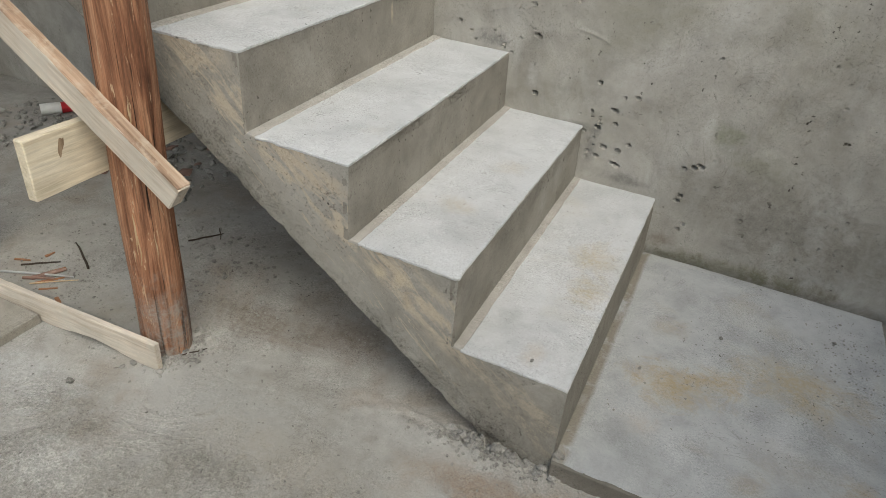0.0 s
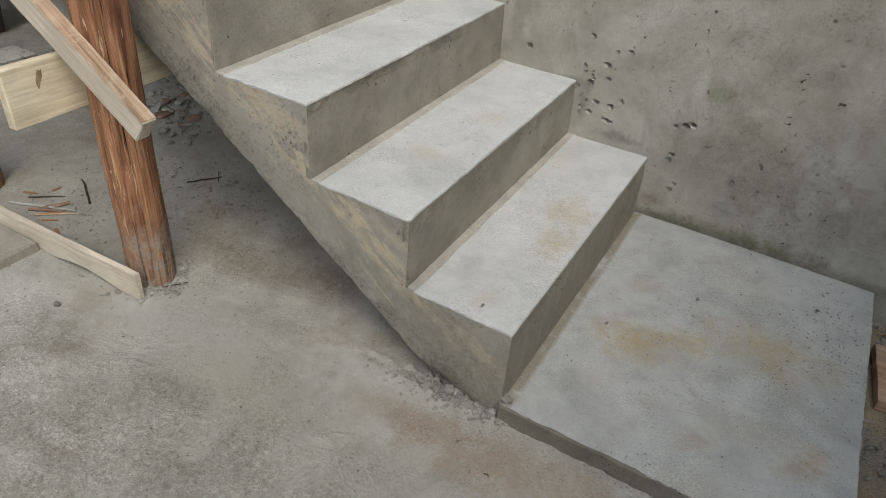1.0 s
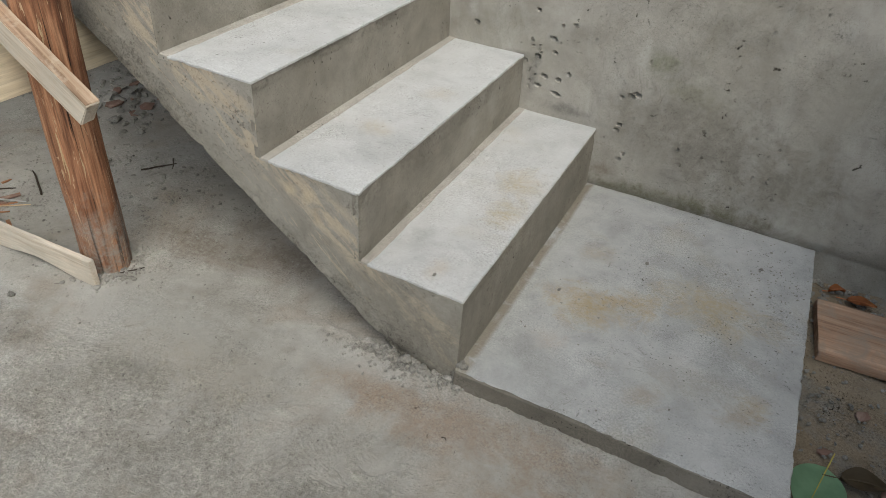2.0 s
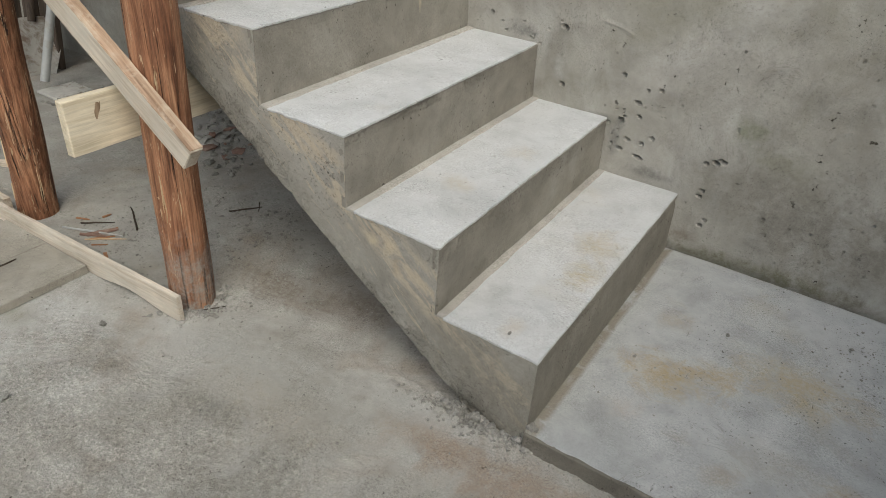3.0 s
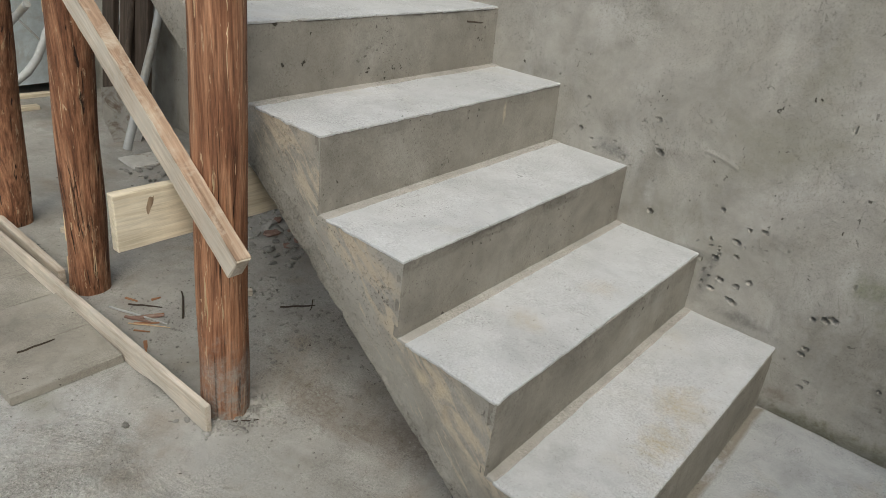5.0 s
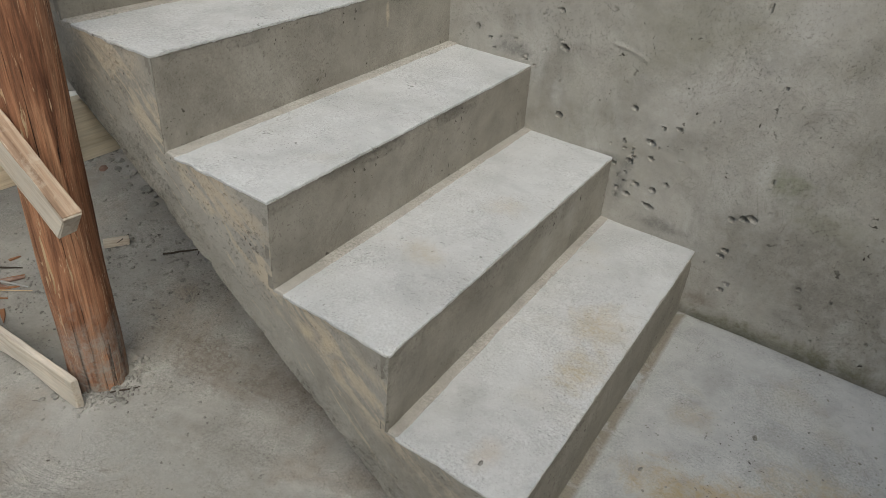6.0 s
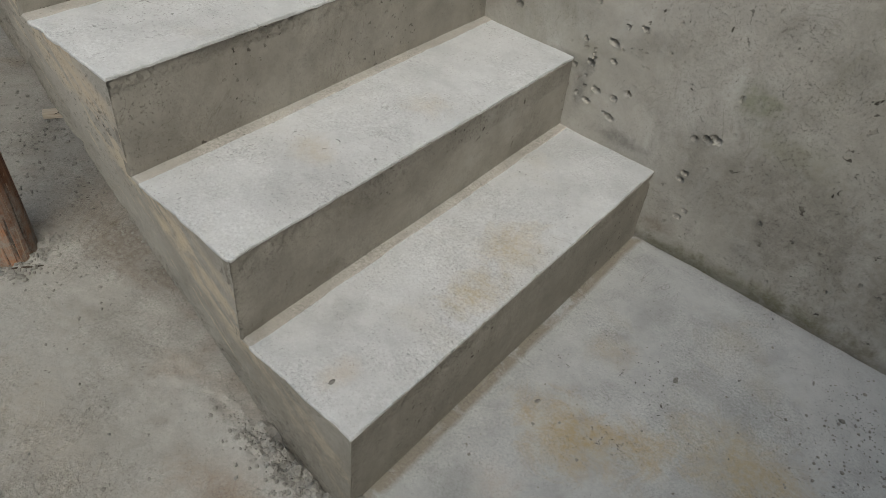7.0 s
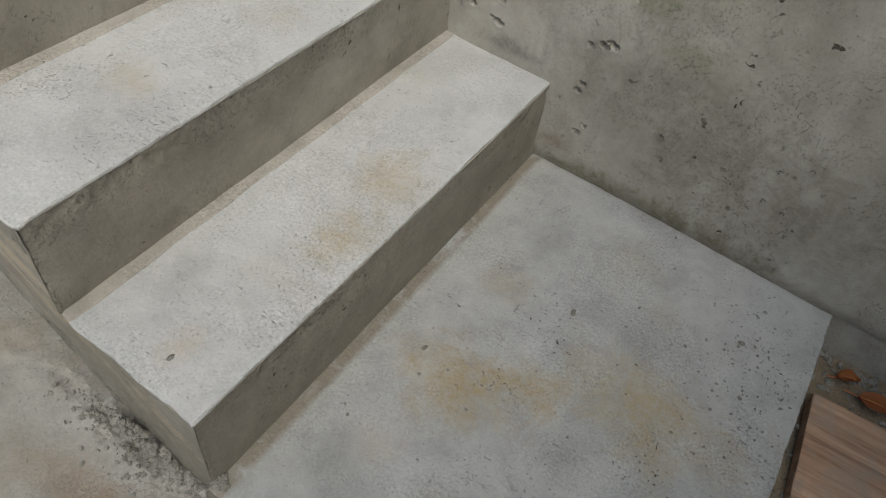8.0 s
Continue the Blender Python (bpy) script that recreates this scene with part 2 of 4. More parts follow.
SLAB = concrete("slab_concrete", (0.295, 0.301, 0.302), (0.37, 0.377, 0.379), (0.43, 0.437, 0.441), (0.325, 0.305, 0.255), (0.55, 0.75), 4.0, (62, 0.14), 0.52, 0.75, relief=0.0046, specks=0.5, scratch=0.6,
                bands=(((1, 0, 0), 0.012, 0.022, (9, 9, 9), (0.235, 0.215, 0.18), 0.35, 0.5),),
                blobs=(((0.20, 0.37, 0), (0.14, 0.09, 0.1), OCHRE, 0.95), ((0.31, 0.44, 0), (0.10, 0.06, 0.1), OCHRE, 0.85), ((0.49, 0.53, 0), (0.18, 0.12, 0.1), (0.335, 0.285, 0.195), 0.9), ((0.60, 0.18, 0), (0.07, 0.05, 0.1), (0.30, 0.25, 0.18), 0.7), ((0.40, 0.126, 0), (0.06, 0.04, 0.1), (0.30, 0.26, 0.2), 0.6), ((0.16, 0.61, 0), (0.06, 0.06, 0.1), OCHRE, 0.35),
                       ((0.635, 0.235, 0), (0.05, 0.05, 0.1), OCHRE, 0.7), ((0.5, 0.22, 0), (0.16, 0.08, 0.1), (0.30, 0.285, 0.25), 0.6), ((0.15, 0.2, 0), (0.06, 0.06, 0.1), (0.38, 0.33, 0.28), 0.4)))
SOIL = (0.25, 0.2, 0.158)
PALE = (0.40, 0.402, 0.39)
FLOOR = concrete("floor_concrete", (0.222, 0.21, 0.188), (0.302, 0.292, 0.271), (0.365, 0.358, 0.34), (0.235, 0.197, 0.16), (0.52, 0.7), 2.3, (50, 0.15), 0.55, 0.85, relief=0.004, specks=0.5, keep_at=0.53, scratch=0.5,
                 crust=((-0.45, -0.66, -0.05), (1.05, 0.40, 0.5), 0.75),
                 blobs=(((-0.72, -0.22, -0.05), (0.35, 0.16, 0.2), (0.315, 0.312, 0.297), 0.8), ((-0.18, -0.12, -0.05), (0.16, 0.07, 0.2), SOIL, 0.8), ((-0.85, 0.10, -0.05), (0.22, 0.08, 0.2), DAMP, 0.8), ((-0.60, 0.16, -0.05), (0.2, 0.1, 0.2), DAMP, 0.8),
                        ((-0.02, -0.14, -0.05), (0.20, 0.09, 0.2), SOIL, 0.85), ((0.25, -0.10, -0.05), (0.28, 0.09, 0.2), SOIL, 0.8), ((0.35, -0.22, -0.05), (0.28, 0.10, 0.2), (0.235, 0.185, 0.143), 0.7), ((-0.75, -0.64, -0.05), (0.06, 0.05, 0.2), (0.45, 0.445, 0.43), 0.7), ((-0.74, -0.56, -0.05), (0.09, 0.03, 0.2), (0.44, 0.43, 0.415), 0.65), ((-0.3, -0.06, -0.05), (0.14, 0.06, 0.2), (0.34, 0.335, 0.32), 0.75),
                        ((-1.2, -0.35, -0.05), (0.2, 0.1, 0.2), PALE, 0.9), ((-1.25, -0.56, -0.05), (0.3, 0.14, 0.2), PALE, 0.95), ((-0.95, -0.50, -0.05), (0.12, 0.08, 0.2), (0.42, 0.42, 0.405), 0.9), ((-1.75, -0.7, -0.05), (0.4, 0.25, 0.2), (0.15, 0.155, 0.15), 0.8), ((-0.55, -0.27, -0.05), (0.3, 0.12, 0.2), (0.275, 0.255, 0.222), 0.8),
                        ((-0.665, -0.34, -0.05), (0.14, 0.05, 0.2), (0.19, 0.185, 0.165), 0.6), ((-1.15, 0.02, -0.05), (0.15, 0.07, 0.2), (0.33, 0.322, 0.305), 0.7), ((-1.3, -0.42, -0.05), (0.06, 0.05, 0.2), (0.2, 0.195, 0.15), 0.6)))
# Dark colour carries the shade on the landing's near face.
SHADED_EDGE = concrete("shaded_edge_concrete", (0.12, 0.11, 0.092), (0.165, 0.152, 0.13), (0.21, 0.195, 0.17), None, pits=(60, 0.15), grit=0.5, relief=0.005)
MORTAR = concrete("mortar", (0.295, 0.277, 0.249), (0.35, 0.331, 0.301), (0.405, 0.386, 0.355), None, pits=(90, 0.1), grit=0.7, relief=0.005)
RUBBLE = concrete("grey_rubble", (0.135, 0.13, 0.117), (0.225, 0.217, 0.2), (0.345, 0.335, 0.312), None, grit=0.8)
DIRT = concrete("dirt", (0.16, 0.125, 0.085), (0.24, 0.195, 0.14), (0.31, 0.265, 0.20), (0.2, 0.2, 0.19), (0.5, 0.65), 6.0, (80, 0.15), 0.8, 0.95, relief=0.01)


def wood(name, dark, mid, light, along, rough=0.75, relief=0.002, weather=None):
    """Sawn or peeled timber with its grain along one axis (0 x, 1 y, 2 z)."""
    n = Nodes(name, rough)
    k = [38.0, 38.0, 38.0]
    k[along] = 2.2
    vec = n.scaled(*k)
    grain = n.noise(1.0, 6, 0.65, vec, 0.8)
    col = n.ramp(grain, (0.3, dark), (0.5, mid), (0.68, light))
    tone = n.ramp(n.noise(4.5, 4, 0.6), (0.3, 0.7), (0.7, 1.25))
    col = n.mix(0.7, col, tone, "MULTIPLY")
    k2 = [160.0, 160.0, 160.0]
    k2[along] = 9.0
    fine = n.noise(1.0, 4, 0.7, n.scaled(*k2))
    col = n.mix(0.5, col, n.ramp(fine, (0.3, 0.6), (0.6, 1.15)), "MULTIPLY")
    if weather:
        w = n.ramp(n.noise(14, 6, 0.7, warp=0.5), (0.5, 0.0), (0.66, 0.8))
        col = n.mix(w, col, weather)
    n.bump(n.math("ADD", grain, n.math("MULTIPLY", fine, 0.5)), 0.7, relief)
    return n.done(col)


def log_wood():
    """A peeled log: red-brown inner bark, dark cracks, pale bared fibres and cement dust at the foot."""
    n = Nodes("peeled_log", 0.65)
    grain = n.noise(1.0, 7, 0.7, n.scaled(34, 34, 1.5), 1.4)
    col = n.ramp(grain, (0.30, (0.058, 0.027, 0.016)), (0.42, (0.17, 0.077, 0.042)), (0.54, (0.29, 0.143, 0.08)), (0.70, (0.43, 0.25, 0.15)))
    tone = n.ramp(n.noise(1.0, 5, 0.65, n.scaled(9, 9, 2.2), 0.8), (0.32, (0.55, 0.5, 0.48)), (0.5, (1.0, 0.97, 0.95)), (0.68, (1.3, 1.36, 1.4)))
    col = n.mix(0.9, col, tone, "MULTIPLY")
    fine = n.noise(1.0, 5, 0.75, n.scaled(170, 170, 8))
    col = n.mix(0.75, col, n.ramp(fine, (0.34, 0.45), (0.5, 1.0), (0.64, 1.4)), "MULTIPLY")
    crack = n.ramp(n.noise(1.0, 4, 0.6, n.scaled(55, 55, 1.1), 1.5), (0.34, 1.0), (0.39, 0.0))
    col = n.mix(crack, col, (0.025, 0.013, 0.009))
    pale = n.ramp(n.noise(1.0, 5, 0.7, n.scaled(70, 70, 8.0), 0.9), (0.60, 0.0), (0.64, 0.85))
    col = n.mix(pale, col, (0.5, 0.36, 0.23))
    dust = n.math("MULTIPLY", n.ramp(n.noise(26, 6, 0.75), (0.36, 0.0), (0.55, 0.95)), blob(n, (-1.0, -0.1, -0.06), (0.25, 0.25, 0.24), 0.7))
    col = n.mix(dust, col, (0.3, 0.28, 0.25))
    n.bump(n.math("SUBTRACT", n.math("ADD", grain, n.math("MULTIPLY", fine, 0.6)), crack), 0.9, 0.006)
    return n.done(col)


BARK = log_wood()
SPLINTER = wood("bare_sapwood", (0.42, 0.3, 0.18), (0.55, 0.41, 0.26), (0.62, 0.49, 0.33), 2)
PINE_X = wood("pine_along_x", (0.37, 0.31, 0.245), (0.5, 0.44, 0.365), (0.575, 0.53, 0.465), 0, weather=(0.47, 0.435, 0.375))
PINE_Y = wood("pine_along_y", (0.47, 0.4, 0.29), (0.58, 0.51, 0.385), (0.64, 0.58, 0.465), 1)
OLD_X = wood("old_red_board", (0.22, 0.13, 0.085), (0.37, 0.235, 0.16), (0.5, 0.35, 0.25), 0, weather=(0.32, 0.26, 0.21))
BROWN_KNOT = wood("knot_wood", (0.12, 0.08, 0.05), (0.24, 0.17, 0.11), (0.34, 0.26, 0.18), 2)
DARKWOOD = wood("dark_timber", (0.03, 0.022, 0.017), (0.06, 0.045, 0.035), (0.1, 0.075, 0.06), 2)
PLY = concrete("cement_crusted_board", (0.18, 0.165, 0.14), (0.25, 0.232, 0.2), (0.32, 0.3, 0.265), (0.22, 0.215, 0.2), grit=0.5, streak=((30, 3, 30), 1.0, (0.16, 0.14, 0.115), 0.6, 0.7))


def painted(name, colour, rough=0.5, metal=0.0, wear=None):
    n = Nodes(name, rough, metal)
    col = n.mix(0.6, colour, n.ramp(n.noise(18, 5, 0.65), (0.3, 0.7), (0.7, 1.2)), "MULTIPLY")
    if wear:
        col = n.mix(n.ramp(n.noise(9, 6, 0.7, warp=0.6), (0.5, 0.0), (0.62, 0.9)), col, wear)
    n.bump(n.noise(60, 4), 0.4, 0.002)
    return n.done(col)


STEEL = painted("galvanised_tub", (0.52, 0.58, 0.61), 0.5, 0.0, (0.44, 0.46, 0.46))
TUBE = painted("cement_splashed_tube", (0.42, 0.43, 0.43), 0.55, 0.2, (0.36, 0.34, 0.3))
RUBBER = painted("black_rubber", (0.02, 0.02, 0.02), 0.8)
RUST = painted("crusted_iron", (0.5, 0.49, 0.46), 0.8, 0.1, (0.22, 0.17, 0.13))
RED = painted("red_wrapper", (0.5, 0.03, 0.04), 0.4)
WHITE = painted("white_wrapper", (0.6, 0.6, 0.58), 0.45)
BRICK = painted("brick_red", (0.2, 0.125, 0.1), 0.9, 0.0, (0.3, 0.22, 0.18))
ORANGE_BARK = painted("inner_bark", (0.30, 0.15, 0.08), 0.8, 0.0, (0.4, 0.25, 0.15))
GREEN = painted("fresh_leaf", (0.24, 0.40, 0.25), 0.5)
ORANGE = painted("orange_dry_leaf", (0.38, 0.14, 0.05), 0.6, 0.0, (0.27, 0.1, 0.045))
BROWN = painted("brown_dry_leaf", (0.1, 0.075, 0.045), 0.6)
STALK = painted("yellow_stalk", (0.5, 0.42, 0.1), 0.6)
TWIG = painted("dark_twig", (0.05, 0.038, 0.028), 0.85)


# ---------- builders ----------
def mesh_of(name, bm, material, smooth=False):
    me = bpy.data.meshes.new(name)
    bm.normal_update()
    for e in bm.edges:
        if len(e.link_faces) != 2 or e.calc_face_angle(0.0) > 0.95:
            e.smooth = False
    bm.to_mesh(me)
    bm.free()
    me.materials.append(material)
    if smooth:
        me.polygons.foreach_set("use_smooth", [True] * len(me.polygons))
    return me


def part(name, bm, material, parent=None, label="", smooth=False):
    """One mesh object, under a thing or a part when parent is given."""
    ob = new(name, mesh_of(name, bm, material, smooth))
    ob.parent = parent
    return tagged(ob, label) if label else ob


def thing(name, label, category, group="", kind=""):
    return tagged(new(name), label, category, group, kind)


def wobble(p, scale, seed=0.0):
    return noise.noise(Vector((p[0] * scale + seed, p[1] * scale - seed, p[2] * scale + 2 * seed)))


def lines(a, b, cell, r):
    n = max(1, round((b - a - 2 * r) / cell))
    inner = [a + r + (b - a - 2 * r) * i / n for i in range(n + 1)]
    if inner[1] - inner[0] > 2 * r:
        inner = [inner[0], inner[0] + 0.8 * r] + inner[1:-1] + [inner[-1] - 0.8 * r, inner[-1]]
    return [a, a + 0.35 * r] + inner + [b - 0.35 * r, b]


def rough_box(x0, x1, y0, y1, z0, z1, cell=0.03, r=0.004, amp=0.0015, chip=0.002, seed=0.0, bm=None):
    """A box with rounded, chipped edges and uneven faces."""
    bm = bm or bmesh.new()
    g = [lines(x0, x1, cell, r), lines(y0, y1, cell, r), lines(z0, z1, cell, r)]
    lo, hi = Vector((x0 + r, y0 + r, z0 + r)), Vector((x1 - r, y1 - r, z1 - r))
    made = {}

    def vert(i, j, k):
        if (i, j, k) not in made:
            p = Vector((g[0][i], g[1][j], g[2][k]))
            c = Vector(min(max(p[a], lo[a]), hi[a]) for a in range(3))
            d = p - c
            n = d.normalized()
            edge = sum(abs(d[a]) > 1e-6 for a in range(3)) > 1
            q = c + n * r + n * amp * (wobble(p, 9, seed) + 0.6 * wobble(p, 31, seed))
            if edge:
                q -= n * chip * max(0.0, wobble(p, 26, seed + 3) + 0.8 * wobble(p, 70, seed + 5) + 0.2)
            made[i, j, k] = bm.verts.new(q)
        return made[i, j, k]

    nx, ny, nz = (len(v) - 1 for v in g)
    for i in range(nx):
        for j in range(ny):
            bm.faces.new((vert(i, j, 0), vert(i, j + 1, 0), vert(i + 1, j + 1, 0), vert(i + 1, j, 0)))
            bm.faces.new((vert(i, j, nz), vert(i + 1, j, nz), vert(i + 1, j + 1, nz), vert(i, j + 1, nz)))
    for i in range(nx):
        for k in range(nz):
            bm.faces.new((vert(i, 0, k), vert(i + 1, 0, k), vert(i + 1, 0, k + 1), vert(i, 0, k + 1)))
            bm.faces.new((vert(i, ny, k), vert(i, ny, k + 1), vert(i + 1, ny, k + 1), vert(i + 1, ny, k)))
    for j in range(ny):
        for k in range(nz):
            bm.faces.new((vert(0, j, k), vert(0, j, k + 1), vert(0, j + 1, k + 1), vert(0, j + 1, k)))
            bm.faces.new((vert(nx, j, k), vert(nx, j + 1, k), vert(nx, j + 1, k + 1), vert(nx, j, k + 1)))
    return bm


def tube(points, radii, sides=12, bm=None, bulge=0.0, seed=0.0):
    """A round bar through the points, capped, with uneven girth."""
    bm = bm or bmesh.new()
    pts = [Vector(p) for p in points]
    rings = []
    for i, p in enumerate(pts):
        d = (pts[min(i + 1, len(pts) - 1)] - pts[max(i - 1, 0)]).normalized()
        u = d.cross(Vector((0.13, 0.97, 0.21))).normalized()
        w = d.cross(u)
        ring = []
        for s in range(sides):
            a = 2 * math.pi * s / sides
            e = math.cos(a) * u + math.sin(a) * w
            k = radii[i] * (1 + bulge * wobble(p * 0.35 + e * 0.12, 11, seed) + 0.6 * bulge * wobble(e, 2.5, seed))
            ring.append(bm.verts.new(p + e * k))
        rings.append(ring)
    for a, b in zip(rings, rings[1:]):
        for s in range(sides):
            bm.faces.new((a[s], a[(s + 1) % sides], b[(s + 1) % sides], b[s]))
    bm.faces.new(rings[0][::-1])
    bm.faces.new(rings[-1])
    return bm


def pebble(bm, p, size, rng, flat=0.6, sides=1):
    """A small angular stone, added to bm."""
    m = Matrix.Translation(p) @ Euler((rng.uniform(-0.3, 0.3), rng.uniform(-0.3, 0.3), rng.uniform(0, 6.3))).to_matrix().to_4x4()
    made = bmesh.ops.create_icosphere(bm, subdivisions=sides, radius=size, matrix=Matrix.Identity(4))["verts"]
    sx, sy = rng.uniform(0.7, 1.3), rng.uniform(0.6, 1.1)
    for v in made:
        k = 1 + rng.uniform(-0.28, 0.28)
        v.co = m @ Vector((v.co.x * sx * k, v.co.y * sy * k, v.co.z * flat * k))


def grid_sheet(xs, ys, put):
    """A sheet of quads over two lists of numbers; put(a, b) gives the place."""
    bm = bmesh.new()
    rows = [[bm.verts.new(put(a, b)) for b in ys] for a in xs]
    for i in range(len(xs) - 1):
        for j in range(len(ys) - 1):
            bm.faces.new((rows[i][j], rows[i + 1][j], rows[i + 1][j + 1], rows[i][j + 1]))
    return bm


def spaced(a, b, step):
    n = max(1, round((b - a) / step))
    return [a + (b - a) * i / n for i in range(n + 1)]


# ---------- plan ----------
FLOOR_Z, DIRT_Z = -0.05, -0.095
WALL_Y = 0.965
GOING, RISE, FIRST = 0.265, 0.1765, 0.192
STEPS = 14


def step_z(k):
    return FIRST + (k - 1) * RISE


def soffit(x):
    return max(FLOOR_Z, -0.152 - 0.69 * x)


# ---------- setting ----------
part("ground", grid_sheet(spaced(-40, 0.3, 8) + spaced(0.6, 2.6, 0.02) + spaced(5, 40, 7), spaced(-40, -0.8, 8) + spaced(-0.6, 1.2, 0.02) + spaced(3, 40, 7),
     lambda x, y: (x, y, DIRT_Z + (0.012 * wobble((x, y, 0), 7) + 0.006 * wobble((x, y, 0), 28) if 0.5 < x < 2.7 and -0.7 < y < 1.3 else -0.002))), DIRT, smooth=True)
tagged(bpy.data.objects["ground"], "brown earth strewn with grit beside the landing", "ground", kind="structure")


def floor_height(x, y):
    z = FLOOR_Z + 0.004 * wobble((x, y, 0), 2.5) + 0.0025 * wobble((x, y, 1), 11) + 0.0012 * wobble((x, y, 2), 45)
    if -0.5 < x < 0.75 and -0.12 < y < 0.06:
        ridge = math.exp(-((y + 0.012) / (0.036 if x < 0 else 0.014)) ** 2) * (math.exp(-((x + 0.17) / 0.10) ** 2) + 0.28)
        z += 0.028 * ridge * max(0.0, 0.35 + wobble((x, y, 7), 38) + 0.7 * wobble((x, y, 8), 90))
    q = math.hypot(x + 1.0, y + 0.08)
    if q < 0.2:
        z += 0.020 * math.exp(-((q - 0.055) / 0.035) ** 2) * max(0.0, 0.3 + wobble((x, y, 9), 40) + 0.6 * wobble((x, y, 3), 95))
    return z


part("floor", grid_sheet(spaced(-5.2, -2.0, 0.1) + spaced(-1.985, -1.215, 0.016) + spaced(-1.2, -0.8, 0.008) + spaced(-0.785, -0.51, 0.016) + spaced(-0.5, 0.711, 0.009), spaced(-4.0, -1.0, 0.15) + spaced(-0.98, -0.2, 0.018) + spaced(-0.19, 0.06, 0.008) + spaced(0.075, 1.0, 0.02), lambda x, y: (x, y, floor_height(x, y))), FLOOR, smooth=True)
tagged(bpy.data.objects["floor"], "rough grey cement floor with brown damp patches", "floor", kind="structure")
part("floor_edge", rough_box(-5.2, 0.711, -4.0, 1.0, -0.3, FLOOR_Z - 0.008, 0.5, 0.004), FLOOR)
tagged(bpy.data.objects["floor_edge"], "grey concrete base under the floor", "floor", kind="structure")

PITS = [(-0.708, 0.714), (-0.716, 0.619), (-0.48, 0.709), (-0.457, 0.621), (-0.441, 0.446), (-0.245, 0.521), (-0.162, 0.492), (-0.126, 0.5), (-0.185, 0.446), (-0.227, 0.383), (-0.174, 0.405), (-0.197, 0.326), (-0.15, 0.324),
        (-0.214, 0.292), (-0.121, 0.349), (-0.16, 0.281), (-0.148, 0.277), (0.055, 0.32), (0.082, 0.331), (0.099, 0.339), (0.065, 0.233), (0.06, 0.213), (0.096, 0.142), (0.087, 0.12), (0.252, 0.203)]
prng = random.Random(4)
PITS = [(x, z, prng.uniform(0.0028, 0.005), prng.uniform(1.2, 2.0)) for x, z in PITS] + [(prng.uniform(-1.2, 0.9), prng.uniform(0.05, 1.2), prng.uniform(0.0010, 0.0024), prng.uniform(0.8, 1.5)) for _ in range(200)]
PITS += [(prng.gauss(-0.60, 0.05), prng.gauss(0.585, 0.022), prng.uniform(0.0012, 0.003), 1.2) for _ in range(20)] + [(prng.gauss(-0.24, 0.022), prng.gauss(0.33, 0.045), prng.uniform(0.0012, 0.003), 1.2) for _ in range(20)]
PITS += [(prng.gauss(0.5, 0.15), prng.gauss(0.2, 0.06), prng.uniform(0.001, 0.002), 1.2) for _ in range(30)]
NEAR = {}
for pit in PITS:
    for i in (-1, 0, 1):
        for j in (-1, 0, 1):
            NEAR.setdefault((round(pit[0] / 0.03) + i, round(pit[1] / 0.03) + j), []).append(pit)


def wall_face(x, z):
    y = WALL_Y + 0.005 * wobble((x, 0, z), 2.2) + 0.002 * wobble((x, 3, z), 14) + 0.0009 * wobble((x, 5, z), 50)
    for px, pz, r, s in NEAR.get((round(x / 0.03), round(z / 0.03)), ()):
        dx, dz = (x - px) / s, z - pz + 0.25 * (x - px)
        q = (dx * dx + dz * dz) / (r * r)
        q *= 1 + 0.5 * wobble((x, 0, z), 160)
        if q < 6:
            y += 0.021 * min(1.0, r / 0.005) * math.exp(-q * q * 0.5) - 0.0016 * math.exp(-((math.sqrt(abs(q)) - 1.7) / 0.45) ** 2)
    a = (x + 0.334) / 0.094
    if 0 < a < 1:
        y -= 0.003 * math.exp(-((z - 0.660 + 0.024 * a * a) / 0.0036) ** 2)
    if z < 0.05:
        y += 0.012 * (1 - max(z, 0) / 0.05) ** 2
    return y


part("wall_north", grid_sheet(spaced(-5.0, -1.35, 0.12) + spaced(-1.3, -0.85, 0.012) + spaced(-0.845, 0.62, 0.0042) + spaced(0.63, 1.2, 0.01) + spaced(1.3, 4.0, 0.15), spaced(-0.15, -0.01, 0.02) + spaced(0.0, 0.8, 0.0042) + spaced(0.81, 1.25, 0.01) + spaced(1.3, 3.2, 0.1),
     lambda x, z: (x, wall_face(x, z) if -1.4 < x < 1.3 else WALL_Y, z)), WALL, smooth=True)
tagged(bpy.data.objects["wall_north"], "grey cement-plastered wall with pits and damp stains", "wall", kind="structure")
part("wall_core", rough_box(-5.0, 4.0, WALL_Y + 0.03, WALL_Y + 0.24, -0.3, 3.2, 0.6, 0.01), WALL)
tagged(bpy.data.objects["wall_core"], "plain grey body of the plastered wall", "wall", kind="structure")
part("wall_west", rough_box(-5.2, -5.0, -4.0, 1.2, -0.2, 3.2, 0.4, 0.01), WALL)
tagged(bpy.data.objects["wall_west"], "plain unseen wall added to shade the landing and lower stair in the shade", "wall", kind="structure")
# Added wall out of view; it blocks light from the landing and lower steps.
part("unseen_shade_wall", rough_box(1.25, 1.45, -4.0, 0.965, -0.3, 1.45, 0.4, 0.01), WALL)
tagged(bpy.data.objects["unseen_shade_wall"], "plain unseen wall added to shade the landing and lower stair", "wall", kind="structure")
# ---------- staircase ----------
stair = thing("staircase", "raw cast concrete staircase against a plastered wall", "staircase")


